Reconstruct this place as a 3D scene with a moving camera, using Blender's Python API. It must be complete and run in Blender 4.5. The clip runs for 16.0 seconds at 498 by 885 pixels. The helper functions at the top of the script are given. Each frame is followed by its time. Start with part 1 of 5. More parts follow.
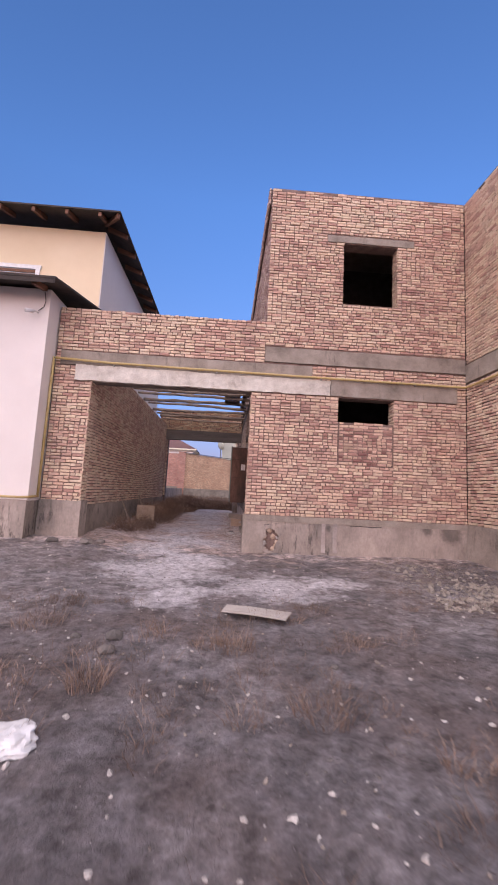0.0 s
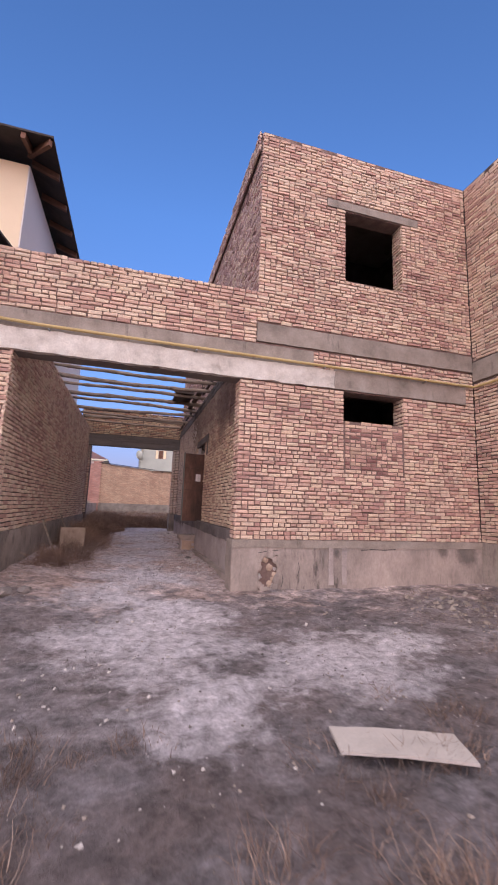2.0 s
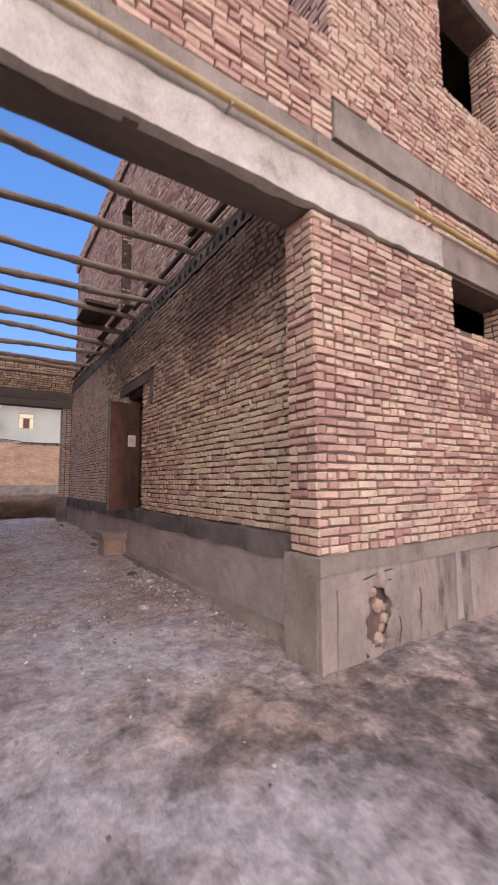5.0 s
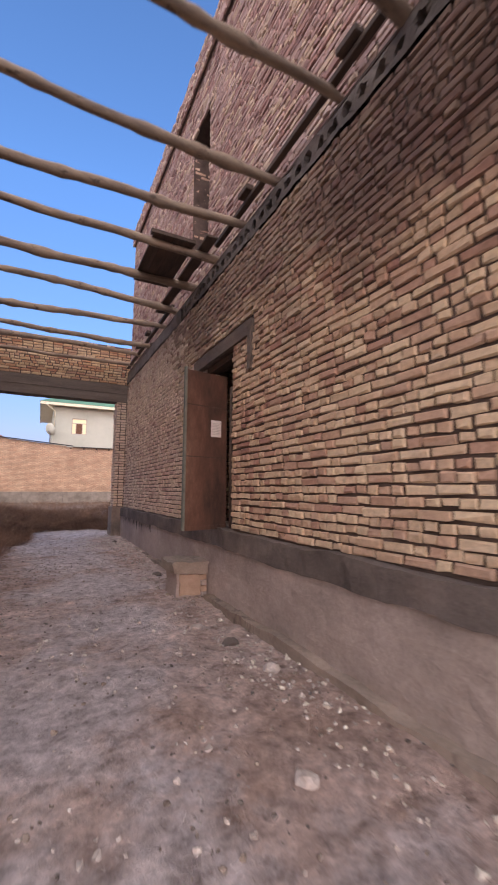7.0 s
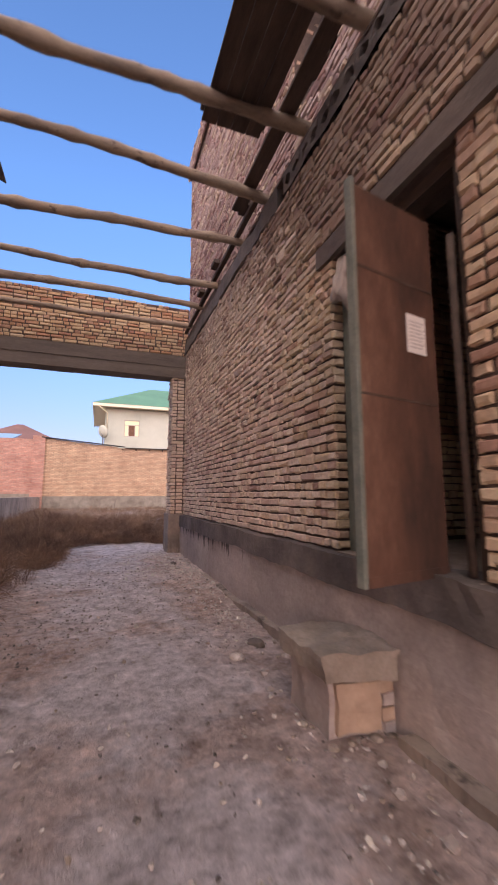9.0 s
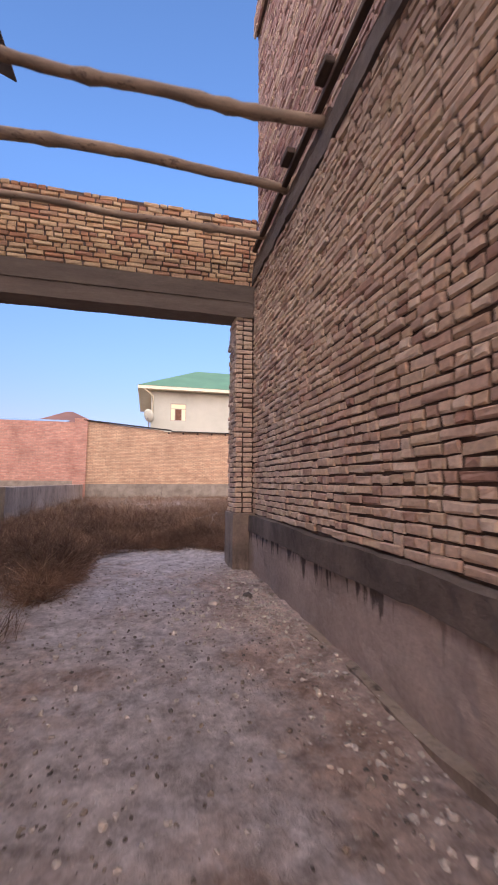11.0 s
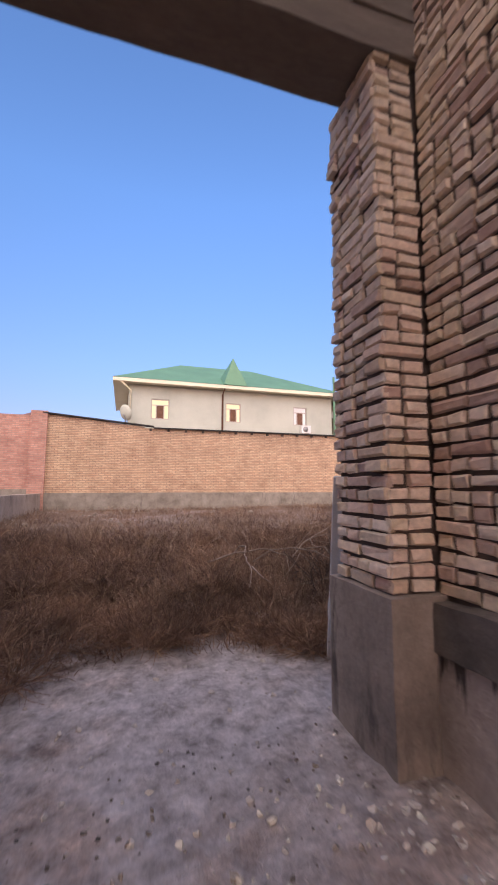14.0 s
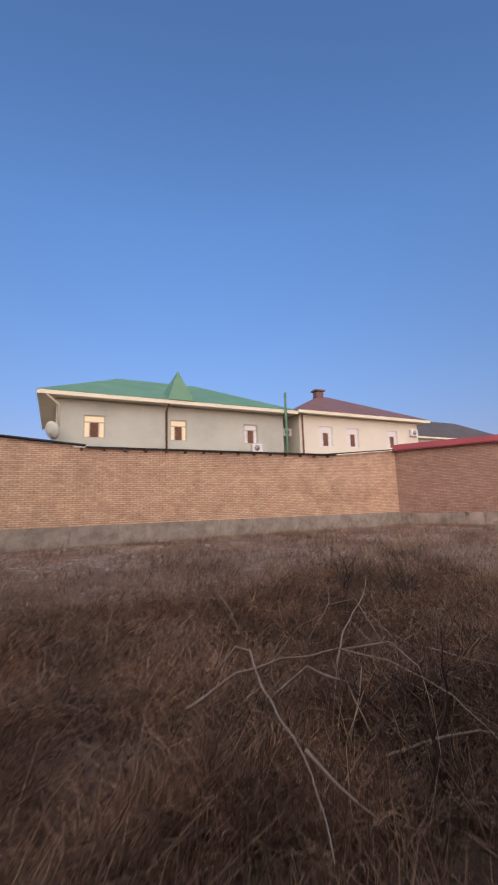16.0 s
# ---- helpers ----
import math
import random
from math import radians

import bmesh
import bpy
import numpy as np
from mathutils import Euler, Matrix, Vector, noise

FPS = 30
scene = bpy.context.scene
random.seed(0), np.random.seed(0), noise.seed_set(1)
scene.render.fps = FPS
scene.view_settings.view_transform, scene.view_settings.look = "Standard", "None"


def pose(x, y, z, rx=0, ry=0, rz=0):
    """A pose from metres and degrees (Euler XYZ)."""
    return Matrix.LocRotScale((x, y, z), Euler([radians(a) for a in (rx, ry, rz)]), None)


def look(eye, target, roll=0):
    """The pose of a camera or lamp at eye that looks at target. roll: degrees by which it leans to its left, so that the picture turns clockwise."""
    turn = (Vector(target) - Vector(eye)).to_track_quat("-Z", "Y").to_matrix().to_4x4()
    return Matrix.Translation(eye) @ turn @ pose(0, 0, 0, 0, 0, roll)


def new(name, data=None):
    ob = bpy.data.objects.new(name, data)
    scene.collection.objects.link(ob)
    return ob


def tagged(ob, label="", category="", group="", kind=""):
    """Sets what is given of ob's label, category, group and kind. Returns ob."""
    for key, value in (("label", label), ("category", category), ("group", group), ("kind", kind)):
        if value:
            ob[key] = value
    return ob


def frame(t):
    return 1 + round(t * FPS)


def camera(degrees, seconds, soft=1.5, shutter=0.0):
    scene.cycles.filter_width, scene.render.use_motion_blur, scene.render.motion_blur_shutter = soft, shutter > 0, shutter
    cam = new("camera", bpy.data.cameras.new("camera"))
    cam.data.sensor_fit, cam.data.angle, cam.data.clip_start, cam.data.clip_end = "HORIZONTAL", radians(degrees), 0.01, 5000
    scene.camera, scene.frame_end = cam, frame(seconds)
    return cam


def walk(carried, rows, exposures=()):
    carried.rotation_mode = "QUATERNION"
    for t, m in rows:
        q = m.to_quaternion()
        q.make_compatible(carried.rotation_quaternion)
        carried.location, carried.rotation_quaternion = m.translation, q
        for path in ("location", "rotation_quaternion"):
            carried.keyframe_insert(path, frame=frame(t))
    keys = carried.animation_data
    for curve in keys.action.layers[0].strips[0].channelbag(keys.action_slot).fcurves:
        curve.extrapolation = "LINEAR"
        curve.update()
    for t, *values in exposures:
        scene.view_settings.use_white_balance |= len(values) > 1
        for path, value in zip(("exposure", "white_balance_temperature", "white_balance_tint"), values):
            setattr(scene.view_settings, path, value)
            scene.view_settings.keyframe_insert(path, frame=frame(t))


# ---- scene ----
cam = camera(63.2, 16.0, soft=1.8, shutter=0.4)
METRES, EYE, TILT, LEAN, TURN = 23.8, 1.5, 0.0, 0.0, -2.9
EXPOSURES = [(0.0, 1.34, 6000, 14), (3.2, 1.40, 5950, 13), (5.5, 1.46, 6050, 8), (6.1, 1.44, 6050, 8), (7.0, 1.75, 6450, 9), (9.0, 1.95, 6750, 12), (13.5, 1.85, 6800, 12), (14.5, 1.58, 6750, 11), (15.2, 1.22, 6700, 8), (16.0, 1.25, 6700, 7)]
ROWS = [
    (0.0, 0.0, 0.0, 0.0, -0.35, 6.75, -2.95),
    (0.5, -0.0139, 0.0269, -0.0007, -1.42, 7.1, -3.19),
    (1.0, -0.0327, 0.0533, 0.0003, -6.03, 7.4, -2.79),
    (1.5, -0.0463, 0.08, 0.001, -9.77, 7.95, -2.31),
    (2.0, -0.0608, 0.106, 0.0006, -13.06, 9.02, -2.07),
    (2.5, -0.0719, 0.1337, 0.0007, -17.1, 8.7, -1.61),
    (3.0, -0.084, 0.1666, 0.0033, -18.81, 8.39, -1.38),
    (5.5, -0.0935, 0.3365, 0.001, -31.56, 5.16, 0.59),
    (6.0, -0.09, 0.3665, 0.0002, -30.52, 5.57, 0.45),
    (6.5, -0.0852, 0.3951, 0.0024, -26.83, 6.25, 0.03),
    (7.0, -0.0825, 0.4253, 0.0012, -24.3, 6.76, -0.27),
    (7.5, -0.0789, 0.4607, -0.0014, -21.79, 6.87, -0.28),
    (8.0, -0.0795, 0.4953, -0.0008, -20.23, 7.64, -0.16),
    (8.5, -0.0731, 0.5287, -0.0033, -19.85, 7.46, 0.06),
    (9.0, -0.0714, 0.5623, -0.0017, -17.31, 7.39, 0.05),
    (9.5, -0.0696, 0.5937, -0.001, -15.91, 6.62, 0.18),
    (10.0, -0.0679, 0.626, 0.0, -12.88, 5.93, 0.2),
    (12.5, -0.0739, 0.7724, 0.0009, -10.57, 5.51, -0.41),
    (13.0, -0.0761, 0.8029, 0.0013, -12.11, 6.19, -0.21),
    (13.5, -0.0755, 0.8349, 0.0004, -13.91, 5.75, 0.07),
    (14.0, -0.0792, 0.8646, 0.0034, -14.16, 6.5, -0.06),
    (14.5, -0.0764, 0.8955, 0.0024, -16.57, 5.5, 0.24),
    (15.0, -0.0757, 0.9258, 0.0061, -15.32, 6.53, 0.29),
    (15.5, -0.0782, 0.9516, 0.0118, -17.72, 7.19, 0.9),
    (16.0, -0.073, 0.9722, 0.0144, -22.37, 9.25, 1.86),
]
walk(cam, [(t, pose(0, 0, EYE, TILT, LEAN, TURN) @ pose(METRES * x, METRES * y, METRES * z, 90 + pitch, roll, yaw)) for t, x, y, z, yaw, pitch, roll in ROWS],
     EXPOSURES)

# ---- world, sun, exposure ----
def make_world():
    w = bpy.data.worlds.new("dusk_sky")
    scene.world = w
    w.use_nodes = True
    nt = w.node_tree
    bg = nt.nodes["Background"]
    sky = nt.nodes.new("ShaderNodeTexSky")
    sky.sky_type = 'NISHITA'
    sky.sun_disc = False
    sky.sun_elevation = radians(SUN_ELEVATION)
    sky.sun_rotation = radians(SUN_ROTATION)
    sky.altitude = 300
    sky.air_density = 1.0
    sky.dust_density = 1.0
    sky.ozone_density = 3.6
    co = nt.nodes.new("ShaderNodeTexCoord")
    sep = nt.nodes.new("ShaderNodeSeparateXYZ")
    nt.links.new(co.outputs["Generated"], sep.inputs[0])
    tint = nt.nodes.new("ShaderNodeMix")
    tint.data_type, tint.blend_type = 'RGBA', 'MULTIPLY'
    tint.inputs[0].default_value = 1.0
    nt.links.new(sky.outputs[0], tint.inputs[6])
    band = nt.nodes.new("ShaderNodeValToRGB")
    e = band.color_ramp.elements
    e.new(0.5)
    e.new(0.6)
    e.new(0.7)
    for k, (p, c) in enumerate(((0.0, (0.46, 0.25, 0.38)), (0.06, (0.55, 0.34, 0.47)), (0.13, (0.72, 0.48, 0.57)), (0.28, (0.82, 0.65, 0.73)), (0.6, (0.98, 0.93, 1.07)))):
        e[k].position, e[k].color = p, (*c, 1)
    nt.links.new(sep.outputs[2], band.inputs[0])
    nt.links.new(band.outputs[0], tint.inputs[7])
    nt.links.new(tint.outputs[2], bg.inputs[0])
    bg.inputs[1].default_value = SKY_STRENGTH


SUN_ELEVATION, SUN_ROTATION, SKY_STRENGTH = 9.0, 196.0, 0.12
make_world()
sun = new("sun", bpy.data.lights.new("sun", 'SUN'))
sun.data.energy, sun.data.angle, sun.data.color = 1.9, radians(130), (1.0, 0.79, 0.62)
sun.matrix_world = look((-5, -12, 11.5), (0, 0, 0))

# ---- materials ----
def nodes_of(name):
    m = bpy.data.materials.new(name)
    m.use_nodes = True
    nt = m.node_tree
    return m, nt, nt.nodes["Principled BSDF"]


def ramp(nt, fac, stops):
    r = nt.nodes.new("ShaderNodeValToRGB")
    e = r.color_ramp.elements
    while len(e) < len(stops):
        e.new(0.5)
    for k, (p, c) in enumerate(stops):
        e[k].position, e[k].color = p, (*c, 1)
    nt.links.new(fac, r.inputs[0])
    return r.outputs[0]


def noise_node(nt, scale, detail=6, rough=0.6, stretch=(1, 1, 1)):
    g = nt.nodes.new("ShaderNodeNewGeometry")
    mp = nt.nodes.new("ShaderNodeMapping")
    mp.inputs["Scale"].default_value = stretch
    n = nt.nodes.new("ShaderNodeTexNoise")
    n.inputs["Scale"].default_value, n.inputs["Detail"].default_value, n.inputs["Roughness"].default_value = scale, detail, rough
    nt.links.new(g.outputs["Position"], mp.inputs[0])
    nt.links.new(mp.outputs[0], n.inputs["Vector"])
    return n.outputs["Fac"]


def mix(nt, fac, a, b, mode='MIX'):
    m = nt.nodes.new("ShaderNodeMix")
    m.data_type, m.blend_type = 'RGBA', mode
    for s, v in ((m.inputs[0], fac), (m.inputs[6], a), (m.inputs[7], b)):
        if hasattr(v, "is_output"):
            nt.links.new(v, s)
        elif isinstance(v, tuple):
            s.default_value = (*v, 1)
        else:
            s.default_value = v
    return m.outputs[2]


def bump(nt, bsdf, height, strength, dist):
    b = nt.nodes.new("ShaderNodeBump")
    b.inputs["Strength"].default_value, b.inputs["Distance"].default_value = strength, dist
    nt.links.new(height, b.inputs["Height"])
    nt.links.new(b.outputs[0], bsdf.inputs["Normal"])


def surface(name, stops, scale=3.0, fine=60.0, rough=0.85, relief=0.5, depth=0.01, metal=0.0, stretch=(1, 1, 1), grain=0.35):
    m, nt, b = nodes_of(name)
    big = noise_node(nt, scale, 6, 0.65, stretch)
    small = noise_node(nt, fine, 5, 0.7, stretch)
    c = ramp(nt, big, stops)
    c = mix(nt, grain, c, ramp(nt, small, [(0.25, (0.35, 0.35, 0.35)), (0.75, (1.25, 1.25, 1.25))]), 'MULTIPLY')
    nt.links.new(c, b.inputs["Base Color"])
    b.inputs["Roughness"].default_value, b.inputs["Metallic"].default_value = rough, metal
    if relief:
        bump(nt, b, small, relief, depth)
    return m


BRICK_TONES = [(0.0, (0.25, 0.125, 0.105)), (0.12, (0.41, 0.245, 0.20)), (0.35, (0.56, 0.365, 0.285)),
               (0.6, (0.66, 0.46, 0.35)), (0.82, (0.69, 0.52, 0.39)), (1.0, (0.72, 0.575, 0.43))]


def brick_material(name, single, shift=0.0, tones=BRICK_TONES, stain=0.45, odd=0.14):
    m, nt, b = nodes_of(name)
    if single:
        rnd = nt.nodes.new("ShaderNodeObjectInfo").outputs["Random"]
    else:
        rnd = nt.nodes.new("ShaderNodeNewGeometry").outputs["Random Per Island"]
    zone = noise_node(nt, 0.55, 3, 0.5)
    add = nt.nodes.new("ShaderNodeMath")
    add.operation = 'MULTIPLY_ADD'
    nt.links.new(zone, add.inputs[0])
    add.inputs[1].default_value = 1.3
    sc = nt.nodes.new("ShaderNodeMath")
    sc.operation = 'MULTIPLY_ADD'
    nt.links.new(rnd, sc.inputs[0])
    sc.inputs[1].default_value, sc.inputs[2].default_value = 0.78, -0.50 + shift
    nt.links.new(sc.outputs[0], add.inputs[2])
    c = ramp(nt, add.outputs[0], tones)
    # over-fired dark red bricks and pale ones, here and there
    odd_one = nt.nodes.new("ShaderNodeMath")
    odd_one.operation = 'MULTIPLY'
    nt.links.new(rnd, odd_one.inputs[0])
    odd_one.inputs[1].default_value = 17.31
    part_of = nt.nodes.new("ShaderNodeMath")
    part_of.operation = 'FRACT'
    nt.links.new(odd_one.outputs[0], part_of.inputs[0])
    c = mix(nt, ramp(nt, part_of.outputs[0], [(1 - odd - 0.03, (0, 0, 0)), (1 - odd, (0.5, 0.5, 0.5))]), c, (0.34, 0.17, 0.145))
    c = mix(nt, ramp(nt, part_of.outputs[0], [(0.22, (0.45, 0.45, 0.45)), (0.26, (0, 0, 0))]), c, (0.69, 0.57, 0.39))
    c = mix(nt, 0.5, c, ramp(nt, noise_node(nt, 26, 5, 0.7), [(0.25, (0.45, 0.42, 0.42)), (0.7, (1.2, 1.2, 1.2))]), 'MULTIPLY')
    c = mix(nt, ramp(nt, noise_node(nt, 1.3, 6, 0.7), [(0.5, (0, 0, 0)), (0.72, (stain, stain, stain))]), c, (0.20, 0.135, 0.125))
    # lime dust and mortar smears
    c = mix(nt, ramp(nt, noise_node(nt, 9, 6, 0.75), [(0.6, (0, 0, 0)), (0.78, (0.55, 0.55, 0.55))]), c, (0.50, 0.43, 0.38))
    nt.links.new(c, b.inputs["Base Color"])
    b.inputs["Roughness"].default_value = 0.92
    bump(nt, b, noise_node(nt, 90, 5, 0.7), 0.5, 0.006)
    return m


M_BRICK = brick_material("fired_brick", False, 0.15)
M_BRICK_ONE = brick_material("fired_brick_single", True, 0.15)
SIDE_TONES = [(0.0, (0.34, 0.19, 0.15)), (0.35, (0.52, 0.35, 0.26)), (0.7, (0.67, 0.52, 0.36)), (1.0, (0.73, 0.60, 0.42))]
M_BRICK_SIDE = brick_material("fired_brick_yellowed", False, 0.24, SIDE_TONES, 0.4)
M_BRICK_UP = brick_material("fired_brick_upper", False, 0.0, [(0.0, (0.29, 0.18, 0.165)), (0.4, (0.44, 0.31, 0.28)), (0.8, (0.54, 0.41, 0.365)), (1.0, (0.60, 0.47, 0.41))], 0.3)
M_BRICK_RED = brick_material("fired_brick_red", False, -0.16)
PIER_TONES = [(0.0, (0.46, 0.27, 0.23)), (0.35, (0.66, 0.48, 0.385)), (0.7, (0.76, 0.60, 0.48)), (1.0, (0.80, 0.67, 0.54))]
M_BRICK_PIER = brick_material("fired_brick_pier", False, 0.36, PIER_TONES, 0.25, 0.09)
M_BRICK_PIER_ONE = brick_material("fired_brick_pier_single", True, 0.36, PIER_TONES, 0.25, 0.09)


def damp_patch(m, spots, tone):
    """Old damp stains with ragged edges on brickwork."""
    nt = m.node_tree
    b = nt.nodes["Principled BSDF"]
    c = b.inputs["Base Color"].links[0].from_socket
    rag = noise_node(nt, 2.2, 6, 0.7)
    for x, y, z, rad in spots:
        g = nt.nodes.new("ShaderNodeNewGeometry")
        d = nt.nodes.new("ShaderNodeVectorMath")
        d.operation = 'DISTANCE'
        nt.links.new(g.outputs["Position"], d.inputs[0])
        d.inputs[1].default_value = (x, y, z)
        q = nt.nodes.new("ShaderNodeMath")
        q.operation = 'MULTIPLY_ADD'
        nt.links.new(d.outputs["Value"], q.inputs[0])
        q.inputs[1].default_value = -0.5 / rad
        nt.links.new(rag, q.inputs[2])
        c = mix(nt, ramp(nt, q.outputs[0], [(0.02, (0, 0, 0)), (0.26, (0.55, 0.55, 0.55))]), c, tone)
    nt.links.new(c, b.inputs["Base Color"])


def dark_top(m, level, tone, most):
    """Darker tone above a height, with a ragged lower edge."""
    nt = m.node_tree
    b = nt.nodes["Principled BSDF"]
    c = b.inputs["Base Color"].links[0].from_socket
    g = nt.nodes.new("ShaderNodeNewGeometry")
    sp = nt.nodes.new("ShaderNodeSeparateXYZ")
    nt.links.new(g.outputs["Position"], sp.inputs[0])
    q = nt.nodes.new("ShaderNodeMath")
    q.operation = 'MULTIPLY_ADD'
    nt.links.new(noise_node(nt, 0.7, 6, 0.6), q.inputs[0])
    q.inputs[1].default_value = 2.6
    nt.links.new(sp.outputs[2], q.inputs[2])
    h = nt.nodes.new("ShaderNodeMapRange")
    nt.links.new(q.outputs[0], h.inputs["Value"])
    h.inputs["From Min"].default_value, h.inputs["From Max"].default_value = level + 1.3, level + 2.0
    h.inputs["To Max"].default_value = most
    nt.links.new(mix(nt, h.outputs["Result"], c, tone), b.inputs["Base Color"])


dark_top(M_BRICK_PIER, 3.9, (0.26, 0.17, 0.15), 0.4)
dark_top(M_BRICK_SIDE, 3.3, (0.20, 0.125, 0.11), 0.62)
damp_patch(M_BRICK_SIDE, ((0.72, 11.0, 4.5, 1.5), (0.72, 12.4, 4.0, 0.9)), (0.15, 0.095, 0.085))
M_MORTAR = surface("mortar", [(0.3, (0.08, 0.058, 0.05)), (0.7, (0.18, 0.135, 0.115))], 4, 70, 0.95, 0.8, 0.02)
M_MORTAR_FRONT = surface("reddish_mortar", [(0.3, (0.15, 0.10, 0.085)), (0.7, (0.30, 0.21, 0.175))], 4, 70, 0.95, 0.8, 0.02)
M_CONCRETE = surface("weathered_concrete", [(0.28, (0.19, 0.16, 0.13)), (0.5, (0.31, 0.265, 0.22)), (0.72, (0.41, 0.355, 0.30))], 2.2, 45, 0.9, 0.5, 0.012)
M_RENDER_PLINTH = surface("cement_render", [(0.25, (0.14, 0.125, 0.115)), (0.42, (0.29, 0.245, 0.21)), (0.6, (0.42, 0.35, 0.30)), (0.8, (0.55, 0.47, 0.41))], 1.1, 24, 0.92, 0.6, 0.02, stretch=(1, 1, 0.55))
M_DARK_PLINTH = surface("dark_cement_render", [(0.3, (0.17, 0.145, 0.125)), (0.48, (0.30, 0.25, 0.21)), (0.7, (0.42, 0.35, 0.295))], 1.3, 30, 0.92, 0.6, 0.018)


def streaked(m, tone, low, high):
    """Dark runs of damp and tar down a rendered face."""
    nt = m.node_tree
    b = nt.nodes["Principled BSDF"]
    old = b.inputs["Base Color"].links[0].from_socket
    f = mix(nt, 1.0, ramp(nt, noise_node(nt, 5.0, 7, 0.75, (1, 1, 0.22)), [(low, (0, 0, 0)), (high, (1, 1, 1))]),
            ramp(nt, noise_node(nt, 0.9, 4, 0.6), [(0.45, (0, 0, 0)), (0.6, (0.9, 0.9, 0.9))]), 'MULTIPLY')
    nt.links.new(mix(nt, f, old, tone), b.inputs["Base Color"])


streaked(M_CONCRETE, (0.10, 0.085, 0.07), 0.55, 0.7)
streaked(M_RENDER_PLINTH, (0.035, 0.032, 0.03), 0.52, 0.62)
streaked(M_DARK_PLINTH, (0.04, 0.034, 0.03), 0.52, 0.62)
M_CAP = surface("dark_cement_cap", [(0.3, (0.085, 0.075, 0.068)), (0.5, (0.15, 0.13, 0.118)), (0.72, (0.25, 0.215, 0.19))], 1.7, 34, 0.9, 0.6, 0.02)
M_PANEL = surface("pinkish_cement_render", [(0.28, (0.23, 0.198, 0.18)), (0.46, (0.36, 0.31, 0.28)), (0.62, (0.47, 0.41, 0.375)), (0.8, (0.58, 0.51, 0.47))], 0.9, 26, 0.92, 0.6, 0.016)


def tar_drips(m, top, reach, y_from):
    """Black runs that start under a ledge at height top and thin out downwards."""
    nt = m.node_tree
    b = nt.nodes["Principled BSDF"]
    old = b.inputs["Base Color"].links[0].from_socket
    g = nt.nodes.new("ShaderNodeNewGeometry")
    sp = nt.nodes.new("ShaderNodeSeparateXYZ")
    nt.links.new(g.outputs["Position"], sp.inputs[0])
    h = nt.nodes.new("ShaderNodeMapRange")
    nt.links.new(sp.outputs[2], h.inputs["Value"])
    h.inputs["From Min"].default_value, h.inputs["From Max"].default_value = top - reach, top
    h.inputs["To Min"].default_value, h.inputs["To Max"].default_value = -0.22, 0.06
    q = nt.nodes.new("ShaderNodeMath")
    q.operation = 'ADD'
    nt.links.new(noise_node(nt, 8.0, 5, 0.7, (1, 1, 0.1)), q.inputs[0])
    nt.links.new(h.outputs["Result"], q.inputs[1])
    f = mix(nt, 1.0, ramp(nt, q.outputs[0], [(0.50, (0, 0, 0)), (0.55, (0.9, 0.9, 0.9))]),
            ramp(nt, noise_node(nt, 0.6, 4, 0.6), [(0.34, (0, 0, 0)), (0.46, (1, 1, 1))]), 'MULTIPLY')
    far = nt.nodes.new("ShaderNodeMapRange")
    nt.links.new(sp.outputs[1], far.inputs["Value"])
    far.inputs["From Min"].default_value, far.inputs["From Max"].default_value = y_from, y_from + 1.5
    f = mix(nt, far.outputs["Result"], (0, 0, 0), f)
    nt.links.new(mix(nt, f, old, (0.035, 0.03, 0.028)), b.inputs["Base Color"])


tar_drips(M_PANEL, 0.84, 0.5, 17.5)
M_LIME = surface("whitish_lintel_concrete", [(0.25, (0.34, 0.305, 0.26)), (0.42, (0.58, 0.535, 0.465)), (0.65, (0.74, 0.70, 0.62))], 3, 40, 0.9, 0.5, 0.012)
M_BEAM = surface("shuttered_concrete", [(0.3, (0.12, 0.10, 0.085)), (0.7, (0.235, 0.195, 0.165))], 1.6, 35, 0.9, 0.5, 0.012, stretch=(0.3, 1, 2))
M_LOG = surface("peeled_log", [(0.25, (0.13, 0.10, 0.078)), (0.45, (0.27, 0.21, 0.16)), (0.75, (0.47, 0.37, 0.265))], 5, 50, 0.85, 0.5, 0.008, stretch=(0.35, 2, 2))
def knotted(m):
    """Dark knots and bark remains along a pole."""
    nt = m.node_tree
    b = nt.nodes["Principled BSDF"]
    old = b.inputs["Base Color"].links[0].from_socket
    f = ramp(nt, noise_node(nt, 9.0, 4, 0.6, (0.6, 1.3, 1.3)), [(0.60, (0, 0, 0)), (0.68, (0.8, 0.8, 0.8))])
    nt.links.new(mix(nt, f, old, (0.075, 0.05, 0.038)), b.inputs["Base Color"])


knotted(M_LOG)
M_DARKWOOD = surface("old_dark_wood", [(0.3, (0.045, 0.032, 0.026)), (0.7, (0.12, 0.085, 0.065))], 4, 60, 0.85, 0.5, 0.006, stretch=(2, 0.4, 2))
M_DOOR = surface("stained_door_board", [(0.32, (0.03, 0.02, 0.016)), (0.44, (0.075, 0.042, 0.030)), (0.54, (0.12, 0.062, 0.042)), (0.64, (0.17, 0.095, 0.065)), (0.74, (0.30, 0.20, 0.15))], 2.6, 34, 0.62, 0.4, 0.004, stretch=(1, 1, 0.4))
M_TEAL = surface("faded_green_paint", [(0.3, (0.12, 0.145, 0.125)), (0.7, (0.24, 0.26, 0.22))], 6, 60, 0.7, 0.3, 0.004)
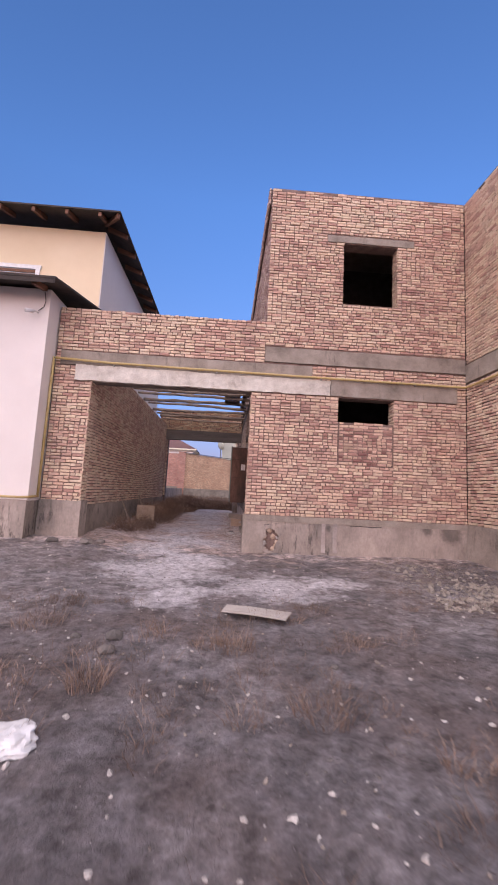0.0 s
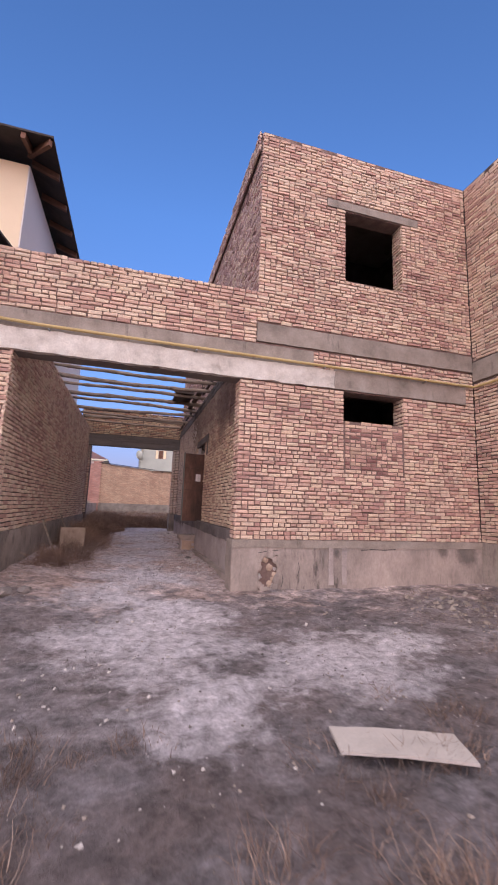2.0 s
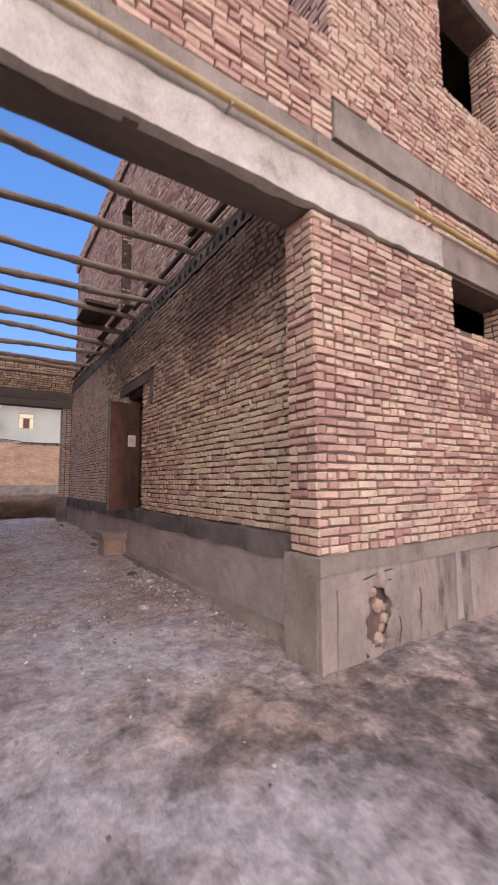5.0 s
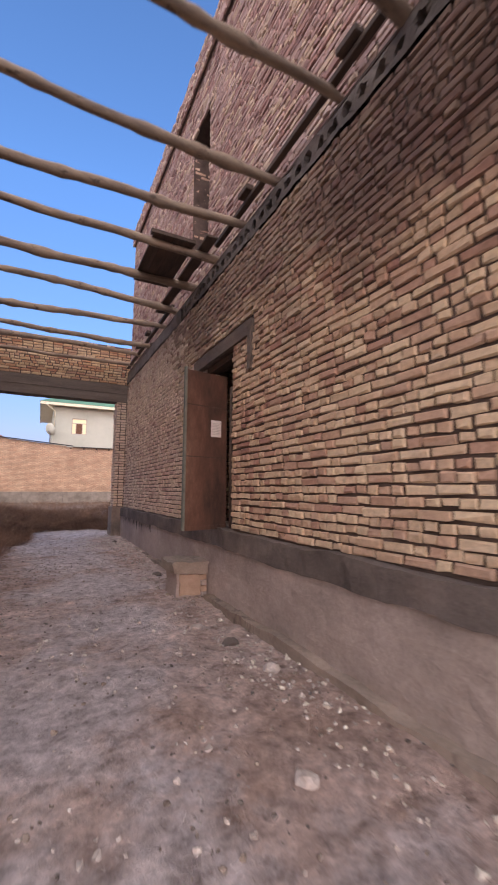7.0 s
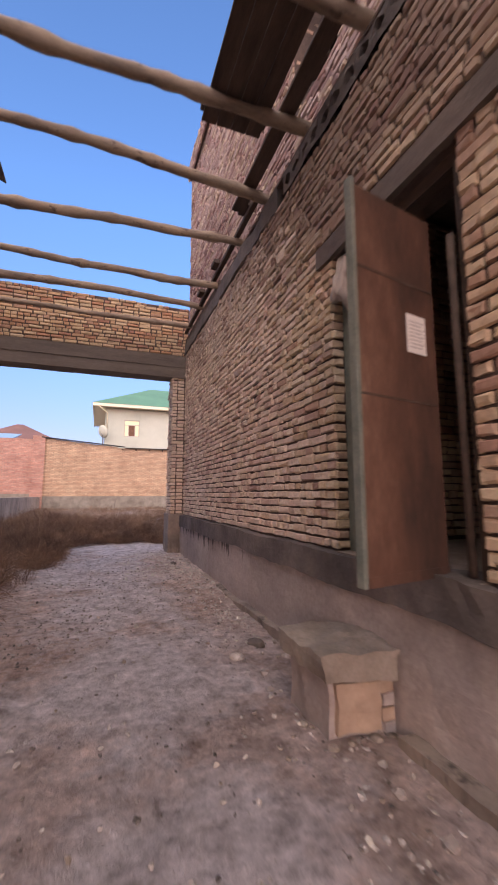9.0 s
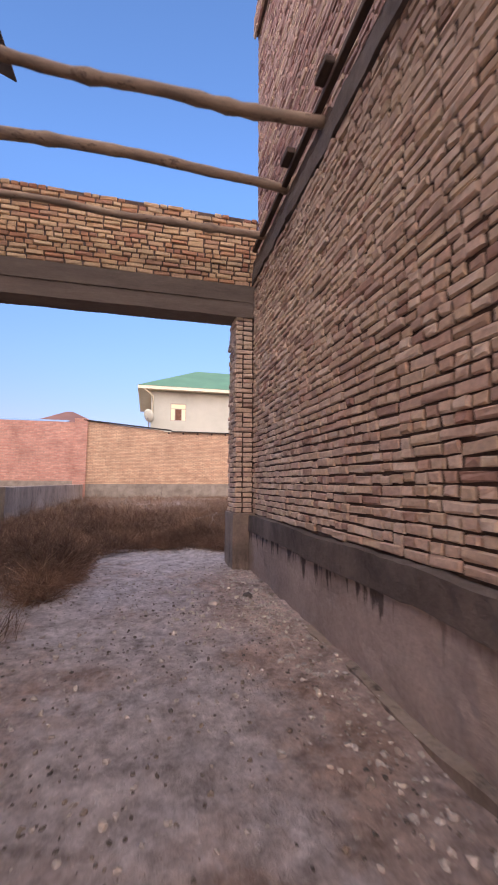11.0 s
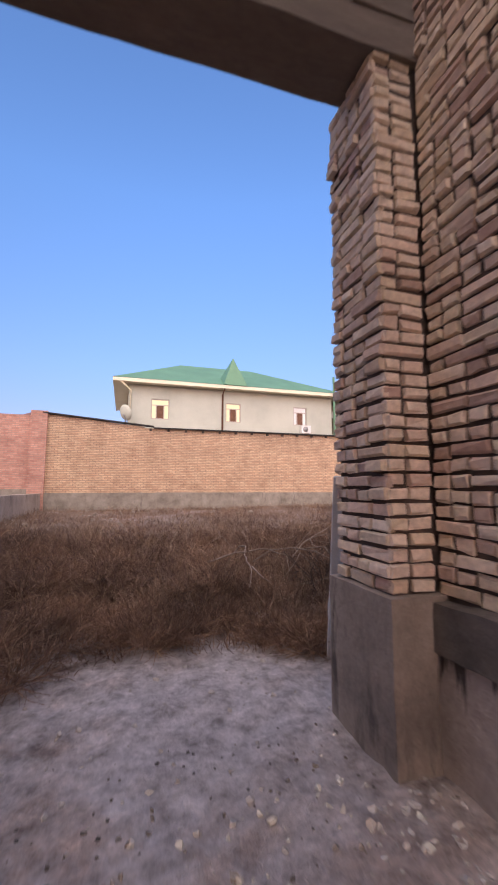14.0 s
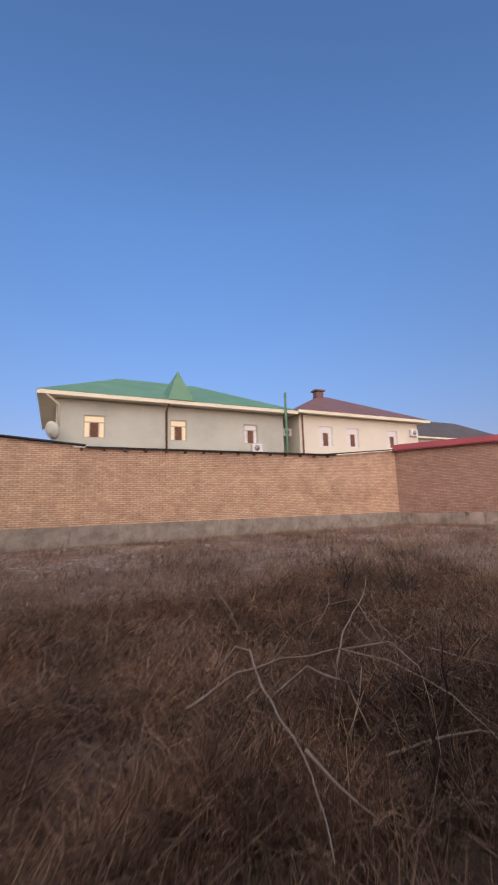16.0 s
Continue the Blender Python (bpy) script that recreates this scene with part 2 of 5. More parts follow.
M_PAPER = surface("white_paper", [(0.3, (0.72, 0.70, 0.66)), (0.7, (0.82, 0.80, 0.76))], 5, 90, 0.8, 0.1, 0.001, grain=0.05)
M_INK = surface("faded_print", [(0.3, (0.42, 0.41, 0.40)), (0.7, (0.5, 0.49, 0.48))], 20, 90, 0.8, 0.0)
M_YELLOW = surface("yellow_gas_pipe_paint", [(0.3, (0.43, 0.31, 0.11)), (0.7, (0.56, 0.43, 0.19))], 5, 80, 0.5, 0.2, 0.002)
M_CREAM = surface("cream_wall_paint", [(0.3, (0.74, 0.60, 0.40)), (0.7, (0.80, 0.66, 0.46))], 0.7, 40, 0.85, 0.15, 0.004, grain=0.08)
M_WHITEWALL = surface("white_wall_paint", [(0.3, (0.72, 0.66, 0.62)), (0.7, (0.80, 0.74, 0.70))], 0.6, 40, 0.85, 0.15, 0.004, grain=0.08)
M_PALEHOUSE = surface("pale_render", [(0.3, (0.44, 0.455, 0.39)), (0.5, (0.51, 0.525, 0.45)), (0.7, (0.56, 0.57, 0.49))], 0.4, 12, 0.9, 0.15, 0.01, grain=0.12)
M_CREAMHOUSE = surface("ivory_render", [(0.3, (0.68, 0.655, 0.54)), (0.7, (0.76, 0.73, 0.61))], 0.4, 12, 0.9, 0.15, 0.01, grain=0.08)
M_TRIM = surface("ivory_trim", [(0.3, (0.70, 0.66, 0.50)), (0.7, (0.78, 0.74, 0.58))], 1, 30, 0.7, 0.1, 0.003, grain=0.06)
M_GREENROOF = surface("green_sheet_roof", [(0.3, (0.085, 0.205, 0.125)), (0.7, (0.12, 0.27, 0.165))], 0.6, 12, 0.5, 0.1, 0.01, grain=0.15)
M_BROWNROOF = surface("brown_sheet_roof", [(0.3, (0.13, 0.065, 0.055)), (0.7, (0.19, 0.10, 0.085))], 0.6, 12, 0.5, 0.1, 0.01, grain=0.15)
M_GREYROOF = surface("grey_sheet_roof", [(0.3, (0.055, 0.05, 0.05)), (0.7, (0.09, 0.082, 0.08))], 0.6, 12, 0.6, 0.1, 0.01)
M_SOFFIT = surface("dark_roof_slate", [(0.3, (0.035, 0.028, 0.025)), (0.7, (0.075, 0.058, 0.05))], 3, 40, 0.9, 0.3, 0.01)
M_RAFTER = surface("rafter_wood", [(0.3, (0.13, 0.06, 0.035)), (0.7, (0.21, 0.105, 0.065))], 4, 50, 0.85, 0.3, 0.005)
M_RED = surface("red_sheet_coping", [(0.3, (0.20, 0.022, 0.03)), (0.7, (0.28, 0.035, 0.045))], 1, 30, 0.45, 0.1, 0.004, grain=0.1)
M_FELT = surface("black_roofing_felt", [(0.3, (0.02, 0.018, 0.018)), (0.7, (0.05, 0.045, 0.045))], 3, 40, 0.9, 0.4, 0.01)
M_STONE = surface("pale_stone", [(0.3, (0.36, 0.32, 0.29)), (0.7, (0.62, 0.57, 0.53))], 8, 60, 0.9, 0.4, 0.005)
M_BOARD = surface("grey_sheet_board", [(0.3, (0.40, 0.36, 0.32)), (0.7, (0.52, 0.47, 0.42))], 4, 60, 0.8, 0.2, 0.003, grain=0.15)
M_PLASTIC = surface("white_plastic_film", [(0.3, (0.66, 0.64, 0.62)), (0.7, (0.82, 0.80, 0.79))], 8, 60, 0.4, 0.2, 0.003, grain=0.1)
M_PLASTER = surface("orange_clay_plaster", [(0.3, (0.36, 0.265, 0.195)), (0.7, (0.53, 0.405, 0.30))], 5, 50, 0.92, 0.4, 0.008, grain=0.2)
M_METAL = surface("grey_metal", [(0.3, (0.30, 0.30, 0.30)), (0.7, (0.42, 0.42, 0.42))], 5, 60, 0.45, 0.1, 0.002, 0.6)
M_ALU = surface("whitewashed_lath", [(0.3, (0.70, 0.68, 0.66)), (0.7, (0.82, 0.80, 0.78))], 5, 60, 0.7, 0.2, 0.002, grain=0.15)
M_GREENPIPE = surface("green_painted_pipe", [(0.3, (0.07, 0.17, 0.10)), (0.7, (0.10, 0.22, 0.13))], 5, 60, 0.6, 0.1, 0.002)
M_BLUEGREY = surface("pale_blue_sheet", [(0.3, (0.20, 0.34, 0.52)), (0.7, (0.26, 0.42, 0.60))], 1, 30, 0.5, 0.1, 0.003)
M_BRANCH = surface("bleached_branch", [(0.3, (0.20, 0.155, 0.125)), (0.7, (0.38, 0.31, 0.26))], 6, 60, 0.9, 0.3, 0.004)
M_GAP_SHADE = surface("gap_shade", [(0.3, (0.02, 0.02, 0.022)), (0.7, (0.06, 0.06, 0.065))], 6, 60, 0.8, 0.3, 0.006)


def glass_material():
    m, nt, b = nodes_of("window_glass")
    b.inputs["Base Color"].default_value = (0.35, 0.40, 0.42, 1)
    b.inputs["Roughness"].default_value, b.inputs["Metallic"].default_value = 0.06, 0.85
    return m


def lit_material():
    m, nt, b = nodes_of("lit_curtain")
    b.inputs["Base Color"].default_value = (0.78, 0.68, 0.48, 1)
    b.inputs["Emission Color"].default_value = (1.0, 0.68, 0.26, 1)
    b.inputs["Emission Strength"].default_value = 0.1
    return m


def grass_material(name, stops):
    m, nt, b = nodes_of(name)
    rnd = nt.nodes.new("ShaderNodeNewGeometry").outputs["Random Per Island"]
    c = ramp(nt, rnd, stops)
    c = mix(nt, 0.8, c, ramp(nt, noise_node(nt, 0.9, 5, 0.65), [(0.34, (0.32, 0.28, 0.28)), (0.5, (0.95, 0.92, 0.9)), (0.64, (1.7, 1.62, 1.5))]), 'MULTIPLY')
    nt.links.new(c, b.inputs["Base Color"])
    b.inputs["Roughness"].default_value = 0.95
    return m


def ground_material():
    m, nt, b = nodes_of("dusty_ground")
    big = noise_node(nt, 0.45, 6, 0.62)
    mid = noise_node(nt, 2.2, 8, 0.7)
    fine = noise_node(nt, 22, 6, 0.75)
    grit = noise_node(nt, 120, 4, 0.7)
    c = ramp(nt, mid, [(0.28, (0.18, 0.145, 0.125)), (0.45, (0.29, 0.24, 0.215)), (0.58, (0.40, 0.345, 0.32)), (0.75, (0.52, 0.47, 0.45))])
    # drier brown earth and whitish lime crust in broad patches
    c = mix(nt, ramp(nt, big, [(0.36, (0.75, 0.75, 0.75)), (0.5, (0, 0, 0))]), c, (0.24, 0.175, 0.14))
    white = mix(nt, 1.0, ramp(nt, big, [(0.44, (0, 0, 0)), (0.58, (1, 1, 1))]), ramp(nt, noise_node(nt, 3.4, 8, 0.75), [(0.42, (0, 0, 0)), (0.62, (0.8, 0.8, 0.8))]), 'MULTIPLY')
    crust = noise_node(nt, 2.6, 8, 0.75)
    # brown litter under the weeds of the yard
    g = nt.nodes.new("ShaderNodeNewGeometry")
    sp = nt.nodes.new("ShaderNodeSeparateXYZ")
    nt.links.new(g.outputs["Position"], sp.inputs[0])
    q = nt.nodes.new("ShaderNodeMath")
    q.operation = 'MULTIPLY_ADD'
    nt.links.new(sp.outputs[1], q.inputs[0])
    q.inputs[1].default_value = 0.1
    q2 = nt.nodes.new("ShaderNodeMath")
    q2.operation = 'SUBTRACT'
    nt.links.new(crust, q2.inputs[0])
    q2.inputs[1].default_value = 2.32
    nt.links.new(q2.outputs[0], q.inputs[2])
    litter = ramp(nt, q.outputs[0], [(0.44, (0, 0, 0)), (0.60, (0.92, 0.92, 0.92))])
    # forecourt of darker earth and ash; lime-dusted passage floor brightened for missing light
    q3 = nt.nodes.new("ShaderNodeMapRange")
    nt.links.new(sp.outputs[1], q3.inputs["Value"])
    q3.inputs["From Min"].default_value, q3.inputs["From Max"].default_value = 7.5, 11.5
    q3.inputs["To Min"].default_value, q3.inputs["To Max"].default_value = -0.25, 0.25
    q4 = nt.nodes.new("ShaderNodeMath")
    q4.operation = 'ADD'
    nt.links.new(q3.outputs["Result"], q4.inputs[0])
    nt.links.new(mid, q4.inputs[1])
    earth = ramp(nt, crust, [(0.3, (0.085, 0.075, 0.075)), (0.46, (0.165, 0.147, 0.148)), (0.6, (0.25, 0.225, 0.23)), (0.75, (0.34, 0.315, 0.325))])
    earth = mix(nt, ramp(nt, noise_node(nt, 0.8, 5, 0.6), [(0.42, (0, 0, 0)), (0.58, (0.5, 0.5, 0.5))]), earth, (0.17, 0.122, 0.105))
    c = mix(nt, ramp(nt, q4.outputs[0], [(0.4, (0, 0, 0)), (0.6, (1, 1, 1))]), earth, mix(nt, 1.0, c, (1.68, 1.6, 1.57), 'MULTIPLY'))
    c = mix(nt, litter, c, (0.15, 0.10, 0.073))
    rag = noise_node(nt, 1.5, 10, 0.72)
    for cx, cy, rad in ((-0.3, 23.3, 1.9), (-1.1, 21.8, 1.1), (-1.0, 7.6, 1.5), (-0.6, 5.9, 0.8), (0.9, 6.6, 1.1), (1.9, 7.0, 0.7), (-1.6, 9.6, 1.0), (-0.6, 8.6, 0.9), (-0.9, 11.2, 1.3), (-1.3, 13.3, 1.2), (-0.7, 15.0, 1.0), (-0.7, 16.8, 1.3), (-0.8, 18.6, 1.2), (-0.9, 20.0, 1.2), (-1.5, 21.0, 1.0)):
        g = nt.nodes.new("ShaderNodeNewGeometry")
        d = nt.nodes.new("ShaderNodeVectorMath")
        d.operation = 'DISTANCE'
        nt.links.new(g.outputs["Position"], d.inputs[0])
        d.inputs[1].default_value = (cx, cy, 0.1)
        q = nt.nodes.new("ShaderNodeMath")
        q.operation = 'MULTIPLY_ADD'
        nt.links.new(d.outputs["Value"], q.inputs[0])
        q.inputs[1].default_value = -0.42 / rad
        nt.links.new(rag, q.inputs[2])
        c = mix(nt, ramp(nt, q.outputs[0], [(0.13, (0, 0, 0)), (0.22, (0.45, 0.45, 0.45)), (0.34, (0.85, 0.85, 0.85))]), c, (0.66, 0.625, 0.64))
    c = mix(nt, mix(nt, 1.0, white, (0.6, 0.6, 0.6), 'MULTIPLY'), c, (0.56, 0.51, 0.51))
    clod = noise_node(nt, 7.5, 7, 0.72)
    c = mix(nt, 0.88, c, ramp(nt, clod, [(0.3, (0.36, 0.33, 0.31)), (0.48, (0.98, 0.98, 0.98)), (0.68, (1.5, 1.5, 1.5))]), 'MULTIPLY')
    c = mix(nt, 0.6, c, ramp(nt, fine, [(0.28, (0.42, 0.40, 0.40)), (0.72, (1.3, 1.3, 1.3))]), 'MULTIPLY')
    nt.links.new(c, b.inputs["Base Color"])
    b.inputs["Roughness"].default_value = 0.97
    add = nt.nodes.new("ShaderNodeMath")
    add.operation = 'MULTIPLY_ADD'
    nt.links.new(grit, add.inputs[0])
    add.inputs[1].default_value = 0.35
    nt.links.new(fine, add.inputs[2])
    add2 = nt.nodes.new("ShaderNodeMath")
    add2.operation = 'MULTIPLY_ADD'
    nt.links.new(clod, add2.inputs[0])
    add2.inputs[1].default_value = 0.7
    nt.links.new(add.outputs[0], add2.inputs[2])
    bump(nt, b, add2.outputs[0], 0.95, 0.045)
    return m


def far_brick_material(name, a, c2, mortar, axis):
    m, nt, b = nodes_of(name)
    g = nt.nodes.new("ShaderNodeNewGeometry")
    sep = nt.nodes.new("ShaderNodeSeparateXYZ")
    nt.links.new(g.outputs["Position"], sep.inputs[0])
    com = nt.nodes.new("ShaderNodeCombineXYZ")
    nt.links.new(sep.outputs[axis], com.inputs[0])
    nt.links.new(sep.outputs[2], com.inputs[1])
    bt = nt.nodes.new("ShaderNodeTexBrick")
    nt.links.new(com.outputs[0], bt.inputs["Vector"])
    bt.inputs["Scale"].default_value = 1.0
    bt.inputs["Brick Width"].default_value, bt.inputs["Row Height"].default_value = 0.26, 0.077
    bt.inputs["Mortar Size"].default_value = 0.009
    bt.inputs["Color1"].default_value, bt.inputs["Color2"].default_value, bt.inputs["Mortar"].default_value = (*a, 1), (*c2, 1), (*mortar, 1)
    c = mix(nt, 0.7, bt.outputs["Color"], ramp(nt, noise_node(nt, 1.1, 6, 0.7), [(0.32, (0.70, 0.65, 0.62)), (0.5, (0.98, 0.97, 0.95)), (0.7, (1.16, 1.13, 1.08))]), 'MULTIPLY')
    c = mix(nt, 0.5, c, ramp(nt, noise_node(nt, 9, 5, 0.7), [(0.25, (0.55, 0.5, 0.5)), (0.7, (1.15, 1.15, 1.15))]), 'MULTIPLY')
    nt.links.new(c, b.inputs["Base Color"])
    b.inputs["Roughness"].default_value = 0.93
    bump(nt, b, bt.outputs["Fac"], -0.6, 0.01)
    return m


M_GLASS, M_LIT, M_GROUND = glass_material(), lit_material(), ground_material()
M_GRASS = grass_material("dry_weeds", [(0.0, (0.085, 0.047, 0.036)), (0.45, (0.165, 0.097, 0.069)), (0.8, (0.26, 0.17, 0.117)), (1.0, (0.44, 0.33, 0.24))])
M_STRAW = grass_material("dry_straw", [(0.0, (0.13, 0.085, 0.06)), (0.6, (0.23, 0.16, 0.115)), (1.0, (0.48, 0.37, 0.27))])
M_TUFT = grass_material("reddish_dry_tufts", [(0.0, (0.11, 0.075, 0.06)), (0.5, (0.20, 0.14, 0.11)), (1.0, (0.31, 0.235, 0.185))])
M_YARD = far_brick_material("yard_brick", (0.70, 0.50, 0.335), (0.57, 0.355, 0.235), (0.30, 0.21, 0.16), 0)
M_YARD_PINK = far_brick_material("yard_brick_pink", (0.64, 0.36, 0.28), (0.50, 0.24, 0.19), (0.40, 0.28, 0.24), 0)
# yard brick darkened: the side wall's shade is put into its colour
M_YARD_SIDE = far_brick_material("yard_brick_shaded", (0.42, 0.27, 0.20), (0.33, 0.19, 0.145), (0.20, 0.145, 0.12), 1)

# ---- mesh helpers ----
def mesh_object(name, verts, faces, material, parent=None, label="", smooth=False):
    me = bpy.data.meshes.new(name)
    me.from_pydata(verts, [], faces)
    me.materials.append(material)
    if smooth:
        me.shade_smooth()
    ob = new(name, me)
    if parent is not None:
        ob.parent = parent
    if label:
        ob["label"] = label
    return ob


def part(name, bm, material, parent=None, label="", smooth=False):
    me = bpy.data.meshes.new(name)
    bm.to_mesh(me)
    bm.free()
    me.materials.append(material)
    if smooth:
        me.shade_smooth()
    ob = new(name, me)
    if parent is not None:
        ob.parent = parent
    if label:
        ob["label"] = label
    return ob


def thing(name, label, category, group="", kind=""):
    return tagged(new(name), label, category, group, kind)


def box_bm(x0, x1, y0, y1, z0, z1, bevel=0.0, bm=None, rough=0.0, cuts=0):
    bm = bm or bmesh.new()
    r = bmesh.ops.create_cube(bm, size=1, matrix=Matrix.Translation(((x0 + x1) / 2, (y0 + y1) / 2, (z0 + z1) / 2)) @ Matrix.Diagonal((x1 - x0, y1 - y0, z1 - z0, 1)))
    if bevel:
        ed = list({e for v in r["verts"] for e in v.link_edges})
        bmesh.ops.bevel(bm, geom=ed, offset=bevel, segments=2, affect='EDGES', profile=0.6)
    if cuts:
        bmesh.ops.subdivide_edges(bm, edges=bm.edges[:], cuts=cuts, use_grid_fill=True)
    if rough:
        for v in bm.verts:
            v.co += Vector(noise.noise_vector(v.co * 3.1)) * rough
    return bm


def box(name, x0, x1, y0, y1, z0, z1, material, parent=None, bevel=0.0, label="", rough=0.0, cuts=0):
    return part(name, box_bm(x0, x1, y0, y1, z0, z1, bevel, None, rough, cuts), material, parent, label)


def rough_strip(name, x0, x1, y0, y1, z0, z1, material, parent=None, step=0.12, amp=0.012, label=""):
    """A cast strip or plinth with uneven faces and edges, cut fine along its length."""
    nx, ny, nz = (max(1, int((b - a) / step)) for a, b in ((x0, x1), (y0, y1), (z0, z1)))
    bm = bmesh.new()
    gx, gy, gz = np.linspace(x0, x1, nx + 1), np.linspace(y0, y1, ny + 1), np.linspace(z0, z1, nz + 1)
    cache = {}

    def at(i, j, k):
        if (i, j, k) not in cache:
            p = Vector((gx[i], gy[j], gz[k]))
            p += Vector(noise.noise_vector(p * 2.3)) * amp + Vector(noise.noise_vector(p * 9.0)) * amp * 0.5
            cache[(i, j, k)] = bm.verts.new(p)
        return cache[(i, j, k)]
    for i in range(nx):
        for j in range(ny):
            bm.faces.new([at(i, j, 0), at(i, j + 1, 0), at(i + 1, j + 1, 0), at(i + 1, j, 0)])
            bm.faces.new([at(i, j, nz), at(i + 1, j, nz), at(i + 1, j + 1, nz), at(i, j + 1, nz)])
        for k in range(nz):
            bm.faces.new([at(i, 0, k), at(i + 1, 0, k), at(i + 1, 0, k + 1), at(i, 0, k + 1)])
            bm.faces.new([at(i, ny, k), at(i, ny, k + 1), at(i + 1, ny, k + 1), at(i + 1, ny, k)])
    for j in range(ny):
        for k in range(nz):
            bm.faces.new([at(0, j, k), at(0, j, k + 1), at(0, j + 1, k + 1), at(0, j + 1, k)])
            bm.faces.new([at(nx, j, k), at(nx, j + 1, k), at(nx, j + 1, k + 1), at(nx, j, k + 1)])
    return part(name, bm, material, parent, label)


def tube(name, points, radii, material, parent=None, sides=10, label="", cap=True):
    """A round bar along points, with its own radius at each."""
    pts = [Vector(p) for p in points]
    verts, faces = [], []
    for k, p in enumerate(pts):
        d = (pts[min(k + 1, len(pts) - 1)] - pts[max(k - 1, 0)]).normalized()
        a = d.orthogonal().normalized() if abs(d.z) > 0.9 else d.cross(Vector((0, 0, 1))).normalized()
        b = d.cross(a)
        r = radii[k] if isinstance(radii, (list, tuple)) else radii
        for s in range(sides):
            w = 2 * math.pi * s / sides
            verts.append(p + (a * math.cos(w) + b * math.sin(w)) * r)
    for k in range(len(pts) - 1):
        for s in range(sides):
            s2 = (s + 1) % sides
            faces.append((k * sides + s, k * sides + s2, (k + 1) * sides + s2, (k + 1) * sides + s))
    if cap:
        faces.append(tuple(range(sides))[::-1])
        faces.append(tuple((len(pts) - 1) * sides + s for s in range(sides)))
    return mesh_object(name, verts, faces, material, parent, label, True)


# walls run from p0 to p1, seen from their outer side from left to right
def frame_of(p0, p1):
    u = Vector((p1[0] - p0[0], p1[1] - p0[1], 0))
    L = u.length
    u.normalize()
    return u, Vector((-u.y, u.x, 0)), L


def wall_solid(name, p0, p1, thick, z0, z1, holes, material, parent=None, inset=0.026):
    """A wall with real openings: holes are (u0, u1, z0, z1) along the wall."""
    u, d, L = frame_of(p0, p1)
    us = sorted({0.0, L, *[min(max(h[i], 0), L) for h in holes for i in (0, 1)]})
    zs = sorted({z0, z1, *[min(max(h[i], z0), z1) for h in holes for i in (2, 3)]})
    o = Vector((p0[0], p0[1], 0))

    def full(i, k):
        if i < 0 or k < 0 or i >= len(us) - 1 or k >= len(zs) - 1:
            return False
        a, b = (us[i] + us[i + 1]) / 2, (zs[k] + zs[k + 1]) / 2
        return not any(h[0] < a < h[1] and h[2] < b < h[3] for h in holes)
    bm = bmesh.new()
    cache = {}

    def at(i, k, s):
        if (i, k, s) not in cache:
            q = o + u * us[i] + d * (inset if s == 0 else thick)
            cache[(i, k, s)] = bm.verts.new((q.x, q.y, zs[k]))
        return cache[(i, k, s)]
    for i in range(len(us) - 1):
        for k in range(len(zs) - 1):
            if not full(i, k):
                continue
            bm.faces.new([at(i, k, 0), at(i + 1, k, 0), at(i + 1, k + 1, 0), at(i, k + 1, 0)])
            bm.faces.new([at(i, k, 1), at(i, k + 1, 1), at(i + 1, k + 1, 1), at(i + 1, k, 1)])
            for di, dk, e in ((-1, 0, ((0, 0), (0, 1))), (1, 0, ((1, 1), (1, 0))), (0, -1, ((1, 0), (0, 0))), (0, 1, ((0, 1), (1, 1)))):
                if not full(i + di, k + dk):
                    (a, b), (c, e2) = e
                    bm.faces.new([at(i + a, k + b, 0), at(i + c, k + e2, 0), at(i + c, k + e2, 1), at(i + a, k + b, 1)])
    return part(name, bm, material, parent)


COURSE = 0.077
TEMPLATE_FACES = [(0, 1, 5, 4), (1, 2, 6, 5), (2, 3, 7, 6), (3, 0, 4, 7), (4, 5, 9, 8), (5, 6, 10, 9), (6, 7, 11, 10), (7, 4, 8, 11), (8, 9, 10, 11)]


def brick_template(length, height, rng, wear=0.0042):
    """A brick's visible end: twelve corners with a worn front edge. x along the wall, y into it."""
    c = 0.009
    v = []
    for depth, inset in ((0.04, 0.0), (c, 0.0), (0.0, c)):
        for sx, sz in ((-1, -1), (1, -1), (1, 1), (-1, 1)):
            v.append([sx * (length / 2 - inset), depth, sz * (height / 2 - inset)])
    v = np.array(v)
    v[4:] += rng.normal(0, wear, (8, 3))
    return v


SHARED = []
rng0 = np.random.default_rng(5)
for _ in range(10):
    me_ = bpy.data.meshes.new("brick")
    me_.from_pydata(brick_template(0.24, 0.065, rng0).tolist(), [], TEMPLATE_FACES)
    SHARED.append(me_)
SHARED_BY_MATERIAL = {}


def shared_bricks(material):
    if material.name not in SHARED_BY_MATERIAL:
        group = []
        for me_ in SHARED:
            m2 = me_.copy()
            m2.materials.append(material)
            group.append(m2)
        SHARED_BY_MATERIAL[material.name] = group
    return SHARED_BY_MATERIAL[material.name]


LATER = []


